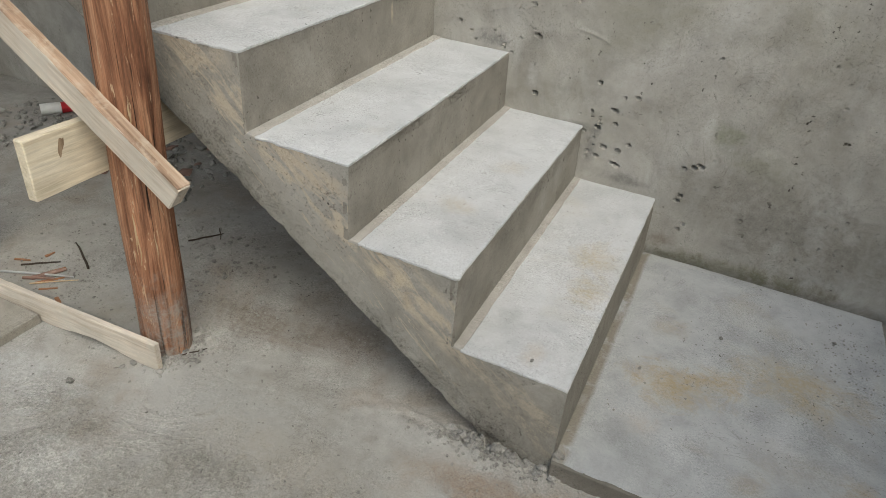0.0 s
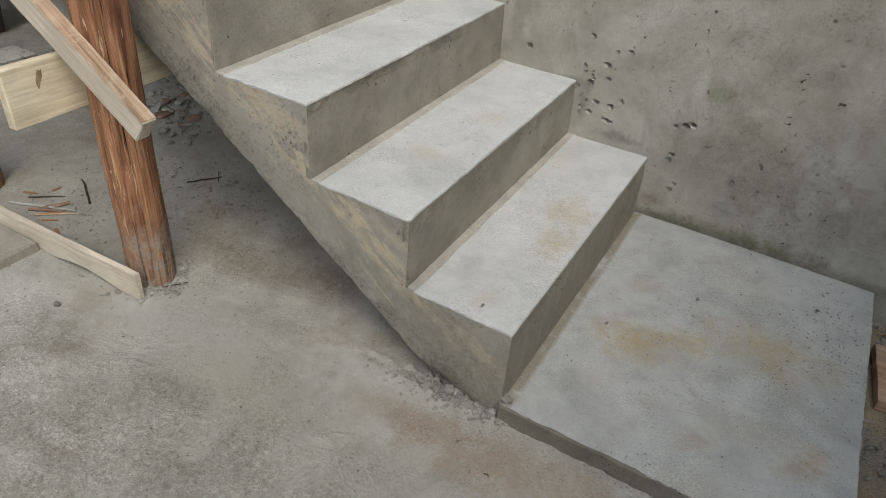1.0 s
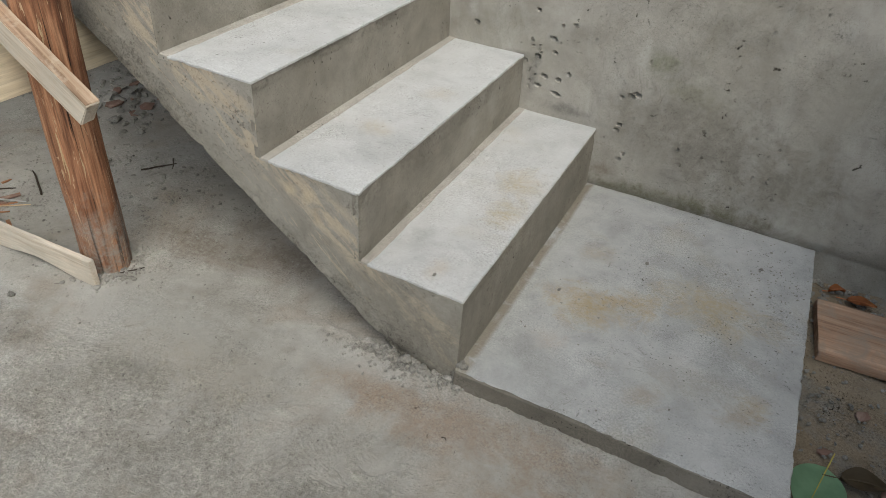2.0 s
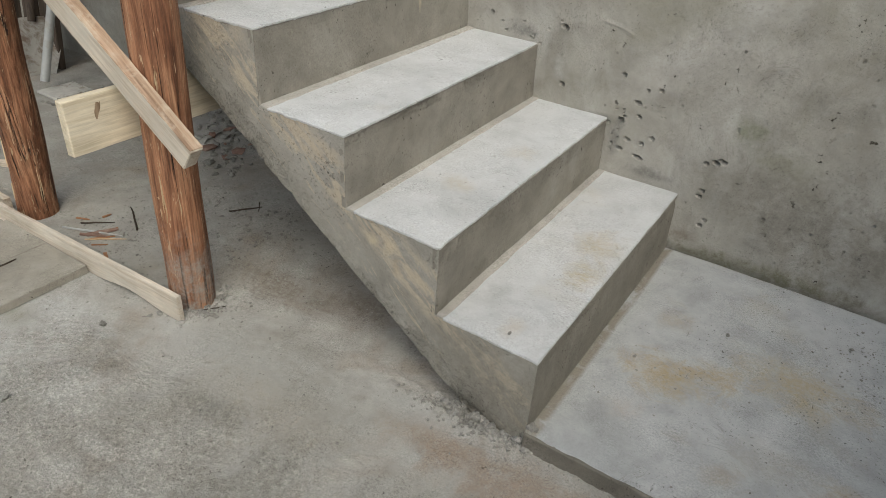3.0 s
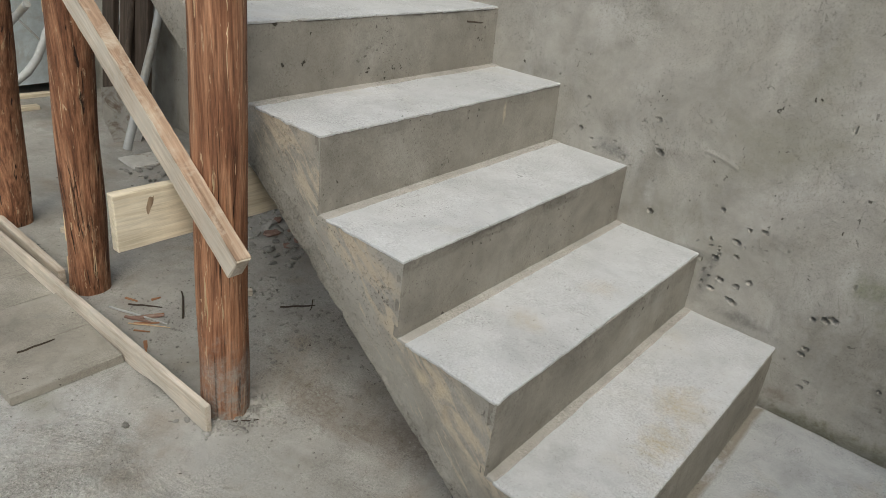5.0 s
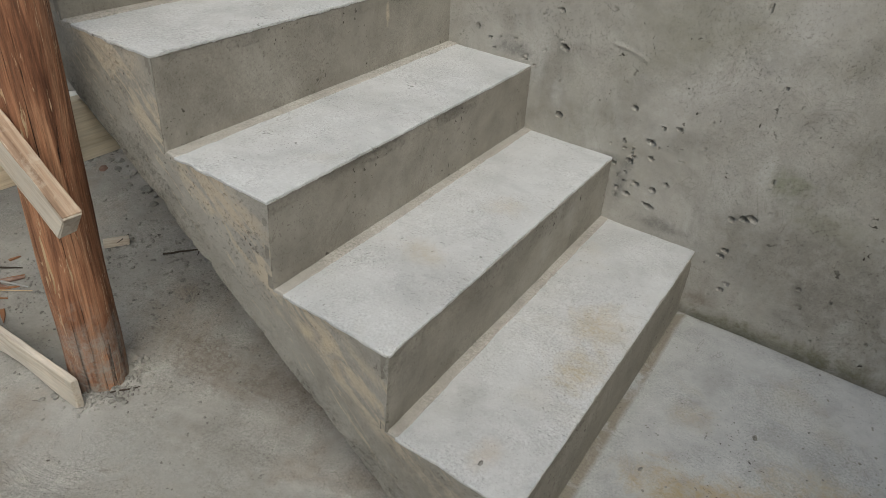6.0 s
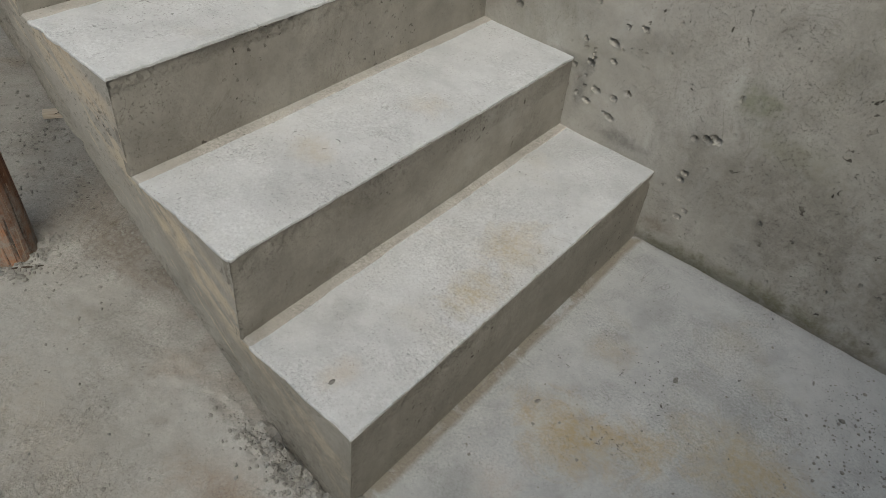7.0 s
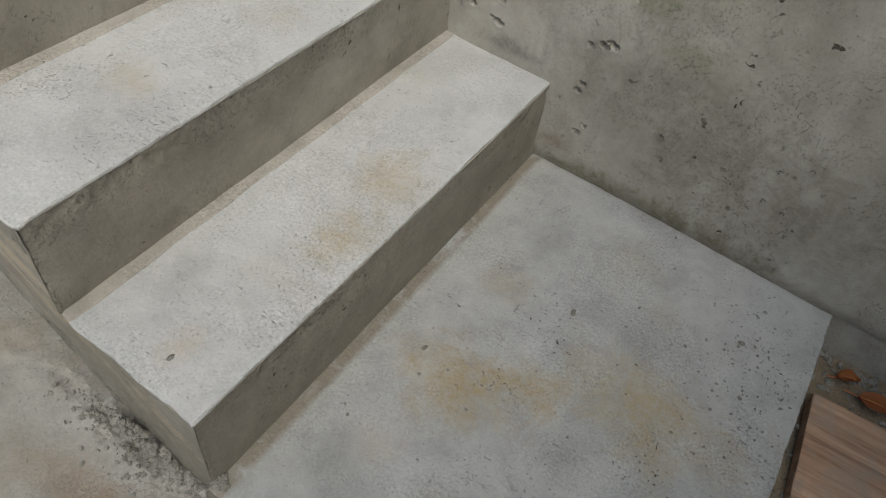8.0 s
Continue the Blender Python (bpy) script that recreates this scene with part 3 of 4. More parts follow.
def skew(bm):
    """The flight is not quite square: it narrows a little on the way up and its far end lies higher."""
    for v in bm.verts:
        p = v.co
        far = p.y / WALL_Y
        p.x, p.y, p.z = p.x * (1 + 0.021 * far), p.y + 0.024 * max(0.0, -p.x) * (1 - far), p.z + 0.009 * far * min(1.0, max(0.0, p.z / 0.15))
    return bm


def flight_body():
    """The stepped flight: sides, tops, risers and the sloping soffit, welded into one skin and then roughened."""
    bm = bmesh.new()
    ys = spaced(0.0, 0.06, 0.012) + spaced(0.1, WALL_Y + 0.02, 0.06)

    def sheet(us, vs, put):
        grid = [[bm.verts.new(put(u, v)) for v in vs] for u in us]
        for i in range(len(us) - 1):
            for j in range(len(vs) - 1):
                bm.faces.new((grid[i][j], grid[i + 1][j], grid[i + 1][j + 1], grid[i][j + 1]))

    for k in range(1, STEPS + 1):
        near = k < 6
        top = step_z(k) - 0.006
        col = spaced(-k * GOING, -(k - 1) * GOING, 0.006 if near else 0.09)
        m = 48 if near else 5
        sheet(col, [i / m for i in range(m + 1)], lambda x, v: (x, 0, soffit(x) + (top - soffit(x)) * v))
        sheet(col, ys, lambda x, y: (x, y, top))
        sheet(ys, col, lambda y, x: (x, y, soffit(x)))
    bmesh.ops.remove_doubles(bm, verts=bm.verts[:], dist=0.0004)
    for v in bm.verts:
        p = v.co.copy()
        if p.y > 0.001 or p.x > -0.08:
            continue
        over = p.z - soffit(p.x)
        deep = 0.0012 * (wobble(p, 8) + 0.9 * wobble(p, 30)) + 0.0012 * abs(wobble(p, 75))
        ragged = wobble(p, 13, 4.0) + 0.9 * wobble(p, 48, 2.0)
        if over < 0.07:
            deep += 0.008 * max(0.0, ragged - 0.1) * (1 - over / 0.07)
        if over < 0.11:
            deep += 0.007 * max(0.0, wobble(p, 95, 1.0) + 0.5 * wobble(p, 45, 6.0) - 0.3) * (1 - over / 0.11)
        v.co.y += deep
        if over < 0.002:
            bite = 0.003 + 0.007 * max(0.0, wobble(p, 34, 8.0) + 0.5 * wobble(p, 90, 8.0))
            v.co += Vector((0.3, 0.5, 0.7)) * bite
    skew(bm)
    return bm


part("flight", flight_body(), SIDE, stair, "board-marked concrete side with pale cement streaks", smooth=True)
def tread_mesh(x0, x1, z, cell, seed):
    """A trowelled tread with uneven rims."""
    bm = rough_box(x0, x1, -0.001, WALL_Y + 0.015, z - 0.0065, z, cell, 0.0014, 0.0013, 0.0025, seed)
    for v in bm.verts:
        p = v.co
        if p.x > x1 - 0.008:
            p.x += 0.002 * wobble((0, p.y, 0), 6, seed) + 0.0016 * wobble((0, p.y, 0), 55, seed) + 0.0014 * wobble((0, p.y, 0), 120, seed) - 0.003 * max(0.0, wobble((0, p.y, p.z), 24, seed) - 0.25)
            p.z -= 0.003 * max(0.0, wobble((0, p.y, 0), 60, seed + 2) - 0.1)
        elif p.x < x0 + 0.008:
            p.x += 0.004 * wobble((0, p.y, 1), 8, seed) + 0.003 * wobble((0, p.y, 1), 38, seed)
        if p.y < 0.008:
            p.y += 0.002 * wobble((p.x, 0, 2), 20, seed) + 0.006 * max(0.0, wobble((p.x, 0, p.z), 45, seed) - 0.1)
            p.z -= 0.005 * max(0.0, wobble((p.x, 0, 3), 36, seed) - 0.1)
    return skew(bm)


def riser_mesh(x1, z0, z1, cell, seed):
    """A riser face, ragged and honeycombed in places under the tread's edge, with a crumbling near corner."""
    bm = rough_box(x1 - 0.02, x1 - 0.0012, 0.0004, WALL_Y + 0.015, z0, z1, cell, 0.003, 0.0014, 0.003, seed)
    for v in bm.verts:
        p = v.co
        foot = 1 - (p.z - z0) / (z1 - z0)
        if p.x < x1 - 0.006:
            p.x += 0.0065 * foot
            continue
        high = math.exp(-((z1 - p.z) / 0.035) ** 2)
        p.x -= 0.013 * high * max(0.0, wobble(p, 4, seed) + 0.12) * max(0.0, 0.3 + wobble(p, 55, seed) + wobble(p, 120, seed))
        p.x += 0.0065 * foot
        p.x -= 0.005 * math.exp(-(p.y / 0.010) ** 2) * max(0.0, wobble(p, 22, seed) + 0.6 * wobble(p, 70, seed))
    return skew(bm)


for k in range(1, STEPS + 1):
    x1, z = -(k - 1) * GOING, step_z(k)
    fine = 0.012 if k < 6 else 0.08
    first = k == 1
    strip = 0.026 + 0.003 * math.sin(5.0 * k)
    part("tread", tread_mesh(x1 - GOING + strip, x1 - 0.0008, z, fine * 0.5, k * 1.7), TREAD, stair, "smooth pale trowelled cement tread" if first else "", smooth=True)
    part("mortar_strip", skew(rough_box(x1 - GOING - 0.004, x1 - GOING + strip + 0.004, 0.0005, WALL_Y + 0.015, z - 0.014, z + 0.0022, fine * 1.2, 0.003, 0.0012, 0.002, k * 3.1)), MORTAR, stair, "beige mortar strip along the riser's foot" if first else "", smooth=True)
    z0 = step_z(k - 1) - 0.004 if k > 1 else -0.01
    part("riser", riser_mesh(x1, z0, z - 0.0035, 0.0065 if k < 4 else 0.012 if k < 6 else 0.1, k * 2.3), RISER, stair, "grey formed riser with air pits and painted shade" if first else "", smooth=True)

# ---------- landing ----------
landing = thing("landing_slab", "pale grey concrete landing slab with ochre stains at the stair foot", "landing slab")


def landing_mesh():
    """The slab with a ragged, chipped near edge."""
    bm = rough_box(0.0, 0.716, -0.012, WALL_Y + 0.02, FLOOR_Z - 0.055, 0.0, 0.012, 0.002, 0.0014, 0.005, 9.0)
    for v in bm.verts:
        p = v.co
        if p.y < 0.02:
            bite = math.exp(-((p.x - 0.29) / 0.035) ** 2) * (0.5 + wobble(p, 40)) + 0.35 * max(0.0, wobble(p, 16, 6.0)) + 0.25 * max(0.0, wobble(p, 55, 6.0))
            low = max(0.0, 1 - (p.y + 0.012) / 0.03)
            p.z -= max(0.0, 0.011 * bite * low * (1 if p.z > -0.012 else 0))
            p.y += max(0.0, 0.008 * bite * (1 if p.z > -0.03 else 0))
            p.y += 0.004 * wobble((p.x, 0, 0), 3.0)
        if p.x > 0.685 and p.z > -0.03:
            p.x -= 0.007 * max(0.0, wobble(p, 20, 2.0) + 0.5 * wobble(p, 60, 2.0))
    return bm


part("slab", landing_mesh(), SLAB, landing, smooth=True)
# Thin front skin, painted dark for the shade on this side.
part("near_face", rough_box(0.002, 0.706, -0.0165, -0.006, FLOOR_Z - 0.03, -0.0025, 0.009, 0.0016, 0.002, 0.004, 4.0), SHADED_EDGE, landing, "ragged formed edge of the slab, darkened by painted shade", smooth=True)

# ---------- timber props ----------
def prop(base, top, r0, r1, seed, label, count=9):
    """A peeled log standing as a prop up to the slab above."""
    ob = thing("timber_prop", label, "prop", "timber props")
    a, b = Vector(base), Vector(top)
    n = 60
    pts = [a.lerp(b, i / n) + Vector((0.006 * wobble((i * 0.12, seed, 0), 1), 0.006 * wobble((i * 0.12, seed, 5), 1), 0)) for i in range(n + 1)]
    rad = [r0 + (r1 - r0) * i / n for i in range(n + 1)]
    log = part("log", tube(pts, rad, 28, None, 0.07, seed), BARK, ob, smooth=True)
    rng = random.Random(int(seed * 10))
    for _ in range(count):
        i = rng.uniform(0.03, 0.42)
        p = a.lerp(b, i)
        ang = rng.uniform(-2.4, 0.3)
        e = Vector((math.cos(ang), math.sin(ang), 0))
        r = (r0 + (r1 - r0) * i) * 0.985
        length = rng.uniform(0.02, 0.12)
        w = rng.uniform(0.001, 0.0032)
        side = Vector((-e.y, e.x, 0)) * w
        bm = bmesh.new()
        up = (b - a).normalized() * length
        c = p + e * r
        m = 7
        rims = [[], [], []]
        for q in range(m + 1):
            f = q / m
            wide = math.sin(math.pi * min(1.0, max(0.02, f))) ** 0.6 * (0.6 + 0.5 * rng.random())
            bend = side * 0.9 * wobble((f * 3, i * 40, seed), 1.0)
            at = c + up * (f - 0.5) + bend
            for rim, k in zip(rims, (-1, 0, 1)):
                rim.append(bm.verts.new(at + side * k * wide + e * (0.0022 if k == 0 else -0.001)))
        for q in range(m):
            for k in range(2):
                bm.faces.new((rims[k][q], rims[k + 1][q], rims[k + 1][q + 1], rims[k][q + 1]))
        part("bare_streak", bm, SPLINTER, log)
    return ob


prop((-1.008, -0.095, FLOOR_Z - 0.01), (-0.95, -0.08, 2.51), 0.061, 0.053, 1.3, "reddish-brown peeled log prop crusted with cement at its foot")
prop((-1.775, -0.085, FLOOR_Z - 0.01), (-1.50, -0.095, 2.51), 0.060, 0.046, 4.1, "leaning reddish-brown peeled log prop with pale gouges", 22)
prop((-2.39, -0.09, FLOOR_Z - 0.01), (-1.93, -0.09, 2.51), 0.062, 0.048, 7.7, "leaning dark log prop at the back of the row")


# ---------- boards ----------
def oriented(bm, m):
    bmesh.ops.transform(bm, matrix=m, verts=bm.verts)
    return bm


def board(name, label, size, m, material, seed, category="board", group="", chip=0.004, cell=0.03):
    """A sawn board of that size, lying along its own axis."""
    l, w, t = size
    ob = part(name, rough_box(0, l, -w / 2, w / 2, -t / 2, t / 2, cell, 0.002, 0.0012, chip, seed), material)
    ob.matrix_world = m
    return tagged(ob, label, category, group)


tip, far = Vector((-0.809, -0.168, 0.468)), Vector((-1.969, -0.168, 1.268))
d = (far - tip).normalized()
side = Vector((0, 1, 0)).cross(d).normalized()
if side.z < 0:
    side = -side
basis = Matrix((d, side, d.cross(side))).transposed().to_4x4()
board("brace_plank", "pale rough-sawn plank nailed aslant across two props", ((far - tip).length, 0.06, 0.034), Matrix.Translation(tip) @ basis, PINE_X, 2.0, "brace", chip=0.007, cell=0.02)
brace = bpy.data.objects["brace_plank"]
length = (far - tip).length
bark = rough_box(0.004, length, 0.0275, 0.0315, -0.0165, 0.0165, 0.014, 0.0015, 0.0022, 0.004, 21.0)
part("bark_edge", bark, wood("red_bark_edge", (0.2, 0.125, 0.08), (0.38, 0.265, 0.185), (0.5, 0.4, 0.3), 0, relief=0.005, weather=(0.5, 0.43, 0.34)), brace, "rough reddish bark edge")
tie = part("tie_board", rough_box(-1.087, -1.062, -0.295, 0.30, 0.436, 0.566, 0.03, 0.002, 0.001, 0.002, 5.0), PINE_Y)
tagged(tie, "clean pale pine board with a knot fixed behind a prop", "board")
kb = bmesh.new()
ring = [kb.verts.new((-1.0608, -0.218 + 0.007 * math.cos(a) + 0.006 * math.sin(a), 0.532 + 0.019 * math.sin(a) * (1 + 0.3 * math.sin(3 * a)))) for a in (2 * math.pi * i / 18 for i in range(18))]
kb.faces.new(ring)
part("knot", kb, BROWN_KNOT, tie, "small dark knot")
kb = rough_box(-2.9, -0.945, -0.184, -0.168, FLOOR_Z, 0.032, 0.02, 0.002, 0.0015, 0.006, 8.0)
for v in kb.verts:
    along = -0.95 - v.co.x
    if v.co.z > 0.0:
        v.co.z -= 0.014 * along
    elif -1.30 < v.co.x < -1.0:
        v.co.z += 0.017 * math.sin(math.pi * (v.co.x + 1.30) / 0.30) ** 2
    v.co.y -= 0.018 * along
kick = part("kick_plank", kb, PINE_X)
tagged(kick, "long pale plank standing on edge along the props' feet", "plank")
kick2 = part("short_plank", rough_box(-2.7, -1.84, -0.155, -0.132, FLOOR_Z, 0.0, 0.03, 0.002, 0.0015, 0.005, 11.0), PINE_X)
tagged(kick2, "weathered plank lying behind a longer one", "plank")
sheet1 = part("form_board", rough_box(-1.755, -1.335, -0.478, -0.195, FLOOR_Z, FLOOR_Z + 0.026, 0.03, 0.002, 0.0015, 0.006, 3.0), PLY)
tagged(sheet1, "cement-crusted square board lying on the floor", "board", "boards on the floor")
sheet2 = part("form_board", rough_box(-2.25, -1.775, -0.50, -0.195, FLOOR_Z, FLOOR_Z + 0.014, 0.03, 0.003, 0.002, 0.006, 6.0), PLY)
tagged(sheet2, "second cement-crusted board lying on the floor", "board", "boards on the floor")
ob = rough_box(0.0, 0.35, -0.12, 0.12, 0, 0.03, 0.012, 0.002, 0.001, 0.004, 13.0)
for v in ob.verts:
    if v.co.z > 0.028:
        v.co.z -= 0.004 * math.exp(-((v.co.y - 0.03 + 0.05 * v.co.x) / 0.005) ** 2)
old = part("old_board", ob, OLD_X)
old.matrix_world = pose(0.755, 0.70, DIRT_Z + 0.008, 0, 0, 4)
tagged(old, "weathered reddish board lying on the earth beside the landing", "board")

# ---------- wheelbarrow ----------
barrow = thing("wheelbarrow", "grey steel wheelbarrow with cement-splashed tube legs", "wheelbarrow")


def tub_mesh():
    bm = bmesh.new()
    prof = [(0.30, 0.22, 0.0), (0.46, 0.33, 0.30), (0.47, 0.34, 0.31)]
    rings = []
    for a, b, z in prof:
        ring = []
        for s in range(32):
            t = 2 * math.pi * s / 32
            c, q = math.cos(t), math.sin(t)
            ring.append(bm.verts.new((a * math.copysign(abs(c) ** 0.6, c), b * math.copysign(abs(q) ** 0.6, q), z)))
        rings.append(ring)
    bm.faces.new(rings[0][::-1])
    for a, b in zip(rings, rings[1:]):
        for s in range(32):
            bm.faces.new((a[s], a[(s + 1) % 32], b[(s + 1) % 32], b[s]))
    return bm


barrow_at = pose(-4.25, 0.58, FLOOR_Z, 0, 0, 6)
tub = part("tub", oriented(tub_mesh(), barrow_at @ pose(0, 0, 0.03, 0, -8, 0) @ Matrix.Diagonal((1.0, 1.0, 1.7, 1.0))), STEEL, barrow, smooth=True)
for sgn in (-1, 1):
    pts = [barrow_at @ Vector(p) for p in ((-0.55, 0.06 * sgn, 0.2), (0.1, 0.2 * sgn, 0.26), (0.5, 0.28 * sgn, 0.36), (0.95, 0.3 * sgn, 0.62))]
    part("handle", tube(pts, [0.017] * 4, 10), TUBE, barrow, smooth=True)
    pts = [barrow_at @ Vector(p) for p in ((0.32, 0.24 * sgn, 0.32), (0.38, 0.26 * sgn, 0.0), (0.2, 0.2 * sgn, 0.0))]
    part("leg", tube(pts, [0.015] * 3, 10), TUBE, barrow, smooth=True)
pts = [(-3.7, 0.76, 0.69), (-3.7, 0.677, 0.508), (-3.7, 0.578, 0.295), (-3.7, 0.54, 0.222), (-3.7, 0.483, 0.155), (-3.7, 0.36, 0.07), (-3.7, 0.30, FLOOR_Z + 0.018)]
part("stand", tube(pts, [0.021] * 7, 12), TUBE, barrow, "bent tube stand splashed with cement", smooth=True)
part("stay", tube([(-3.7, 0.45, 0.46), (-3.7, 0.572, 0.31)], [0.006, 0.006], 8), TUBE, barrow, smooth=True)
wheel = part("tyre", tube([barrow_at @ Vector((-0.62 + 0.15 * math.cos(i * math.pi / 12), 0, 0.19 + 0.15 * math.sin(i * math.pi / 12))) for i in range(25)], [0.04] * 25, 10), RUBBER, barrow, smooth=True)

hub = barrow_at @ Vector((-0.62, 0, 0.19))
part("rim", tube([hub + Vector((0, -0.03, 0)), hub + Vector((0, 0.03, 0))], [0.11, 0.11], 24), RUST, wheel)

# ---------- tools against the wall ----------
hoe = thing("hoe", "cement-crusted hoe leaning with its blade on the floor", "hoe")
part("handle", tube([(-2.78, 0.54, 0.0), (-2.79, 0.72, 0.5), (-2.80, 0.93, 1.25)], [0.020, 0.018, 0.017], 12), TUBE, hoe, smooth=True)
part("blade", rough_box(-2.80, -2.64, 0.50, 0.68, FLOOR_Z, FLOOR_Z + 0.011, 0.03, 0.003, 0.002, 0.003, 2.0), RUST, hoe, "crusted iron blade")
shovel = thing("shovel", "cement-crusted shovel leaning on the wall", "shovel")
across, lean = Vector((0.40, 0.91, 0)), Vector((-0.35, 0.2, 0.92))
sb = grid_sheet(spaced(-1, 1, 0.2), spaced(0, 1, 0.1), lambda u, v: Vector((-3.02, 0.66, FLOOR_Z)) + across * 0.105 * u * (0.55 + 0.45 * min(1, 2.2 * v)) + lean * 0.27 * v + Vector((0.02, -0.01, 0)) * u * u)
bmesh.ops.solidify(sb, geom=sb.faces[:], thickness=0.004)
part("blade", sb, RUST, shovel, smooth=True)
part("shaft", tube([(-3.10, 0.71, 0.18), (-3.2, 0.93, 1.15)], [0.018, 0.016], 10), DARKWOOD, shovel, smooth=True)
for i, (x, w) in enumerate(((-3.06, 0.06), (-3.22, 0.05), (-3.40, 0.06))):
    ob = part("leaning_plank", rough_box(x - w, x + w, 0, 0.03, 0, 1.9, 0.1, 0.003, 0.001, 0.003, i * 2.0), DARKWOOD)
    ob.matrix_world = pose(0, 0.74, FLOOR_Z + 0.006, -6, 0, 0)
    tagged(ob, "dark old plank leaning on the wall", "plank", "leaning planks")
block = part("wood_block", rough_box(-0.035, 0.035, -0.02, 0.02, 0, 0.13, 0.03, 0.003, 0.001, 0.003), PINE_Y)
block.matrix_world = pose(-3.50, 0.54, FLOOR_Z, 0, 0, 20)
tagged(block, "upright offcut of pale timber on the floor", "block")

batten = part("batten", rough_box(-3.53, -3.48, 0.22, 0.60, FLOOR_Z + 0.131, FLOOR_Z + 0.147, 0.03, 0.002, 0.001, 0.003, 4.0), PINE_Y)
tagged(batten, "thin pale batten lying across an upright timber offcut", "batten")
low = part("batten", rough_box(-3.75, -3.70, 0.18, 0.52, FLOOR_Z, FLOOR_Z + 0.022, 0.03, 0.002, 0.001, 0.003, 9.0), PINE_Y)
tagged(low, "grey thin batten lying on the cement floor", "batten")

# ---------- litter ----------
can = thing("drink_can", "red and white drink can lying among rubble", "can")
part("body", tube([(-2.50, 0.735, FLOOR_Z + 0.024), (-2.455, 0.80, FLOOR_Z + 0.024)], [0.024, 0.024], 18), WHITE, can, smooth=True)
part("band", tube([(-2.455, 0.80, FLOOR_Z + 0.024), (-2.43, 0.84, FLOOR_Z + 0.024)], [0.0243, 0.022], 18), RED, can, "red end of the can", smooth=True)

rng = random.Random(11)
bm = bmesh.new()
for _ in range(420):
    x, y = rng.uniform(-2.7, -1.5), rng.uniform(0.45, 0.93)
    s = rng.uniform(0.004, 0.022) * rng.uniform(0.4, 1)
    pebble(bm, (x, y, FLOOR_Z + s * 0.3), s, rng)
tagged(part("rubble", bm, RUBBLE), "broken mortar and brick rubble under the stair", "rubble", kind="stuff")
for i in range(26):
    bm = bmesh.new()
    s = rng.uniform(0.016, 0.036)
    pebble(bm, (rng.gauss(-1.72, 0.09), rng.gauss(0.66, 0.07), FLOOR_Z + s * 0.25), s, rng, 0.32)
    tagged(part("rubble_chunk", bm, BRICK if i % 3 == 0 else RUBBLE), "broken mortar chunk under the stair" if i % 3 else "dusty broken brick chunk under the stair", "rubble", "rubble chunks")
bm = bmesh.new()
for _ in range(900):
    x, y = rng.uniform(-2.4, 0.0), rng.uniform(-0.9, 0.6)
    if rng.random() < 0.6:
        x, y = rng.gauss(-1.2, 0.35), rng.gauss(0.1, 0.2)
    if not (-2.5 < x < -0.02 and y > -1.0):
        continue
    s = rng.uniform(0.0012, 0.004)
    pebble(bm, (x, y, floor_height(x, y) + s * 0.3), s, rng)
for cx, cy in ((-1.0, -0.06),):
    for _ in range(220):
        a = rng.uniform(-2.2, 1.2)
        q = 0.062 + abs(rng.gauss(0, 0.034))
        s = rng.uniform(0.001, 0.0065) * rng.uniform(0.4, 1.0)
        x, y = cx + q * math.cos(a), cy + q * math.sin(a)
        pebble(bm, (x, y, floor_height(x, y) + s * 0.3), s, rng)
for _ in range(260):
    x, y = rng.uniform(-0.32, 0.5), -abs(rng.gauss(0.012, 0.02))
    s = rng.uniform(0.0008, 0.0036) * (1.2 if x < 0 else 0.7)
    pebble(bm, (x, y - (0.012 if x > 0 else 0.0), floor_height(x, y) + s * 0.2), s, rng)
for _ in range(500):
    x, y = rng.gauss(-1.15, 0.28), rng.gauss(0.33, 0.12)
    s = rng.uniform(0.0015, 0.0055) * rng.uniform(0.4, 1.0)
    pebble(bm, (x, y, floor_height(x, y) + s * 0.3), s, rng)
for _ in range(300):
    x, y = rng.gauss(-1.5, 0.14), rng.gauss(0.0, 0.08)
    s = rng.uniform(0.0015, 0.005) * rng.uniform(0.4, 1.0)
    pebble(bm, (x, y, floor_height(x, y) + s * 0.3), s, rng)
for _ in range(420):
    x, y = rng.gauss(-0.16, 0.075), -abs(rng.gauss(0.004, 0.026)) - 0.002
    s = rng.uniform(0.0015, 0.0075) * rng.uniform(0.35, 1.0)
    pebble(bm, (x, y, floor_height(x, y) + s * 0.2), s, rng, 0.7)
for _ in range(110):
    x, y = rng.uniform(-0.24, 0.03), -abs(rng.gauss(0.004, 0.012)) - 0.004
    s = rng.uniform(0.004, 0.011)
    pebble(bm, (x, y, floor_height(x, y) + s * 0.25), s, rng, 0.7)
for _ in range(34):
    x, y = 0.004 + abs(rng.gauss(0, 0.008)), abs(rng.gauss(0.004, 0.010))
    s = rng.uniform(0.0025, 0.007)
    pebble(bm, (x, y, s * 0.3 + 0.5 * max(0.0, 0.014 - x)), s, rng, 0.8)
for _ in range(150):
    x, y = rng.gauss(-1.22, 0.2), rng.gauss(0.32, 0.10)
    s = rng.uniform(0.003, 0.009)
    pebble(bm, (x, y, floor_height(x, y) + s * 0.2), s, rng, 0.45)
for _ in range(90):
    a, q = rng.uniform(-2.4, 1.4), 0.064 + abs(rng.gauss(0, 0.022))
    s = rng.uniform(0.003, 0.0095)
    x, y = -1.003 + q * math.cos(a), -0.09 + q * math.sin(a)
    pebble(bm, (x, y, floor_height(x, y) + s * 0.25), s, rng, 0.6)
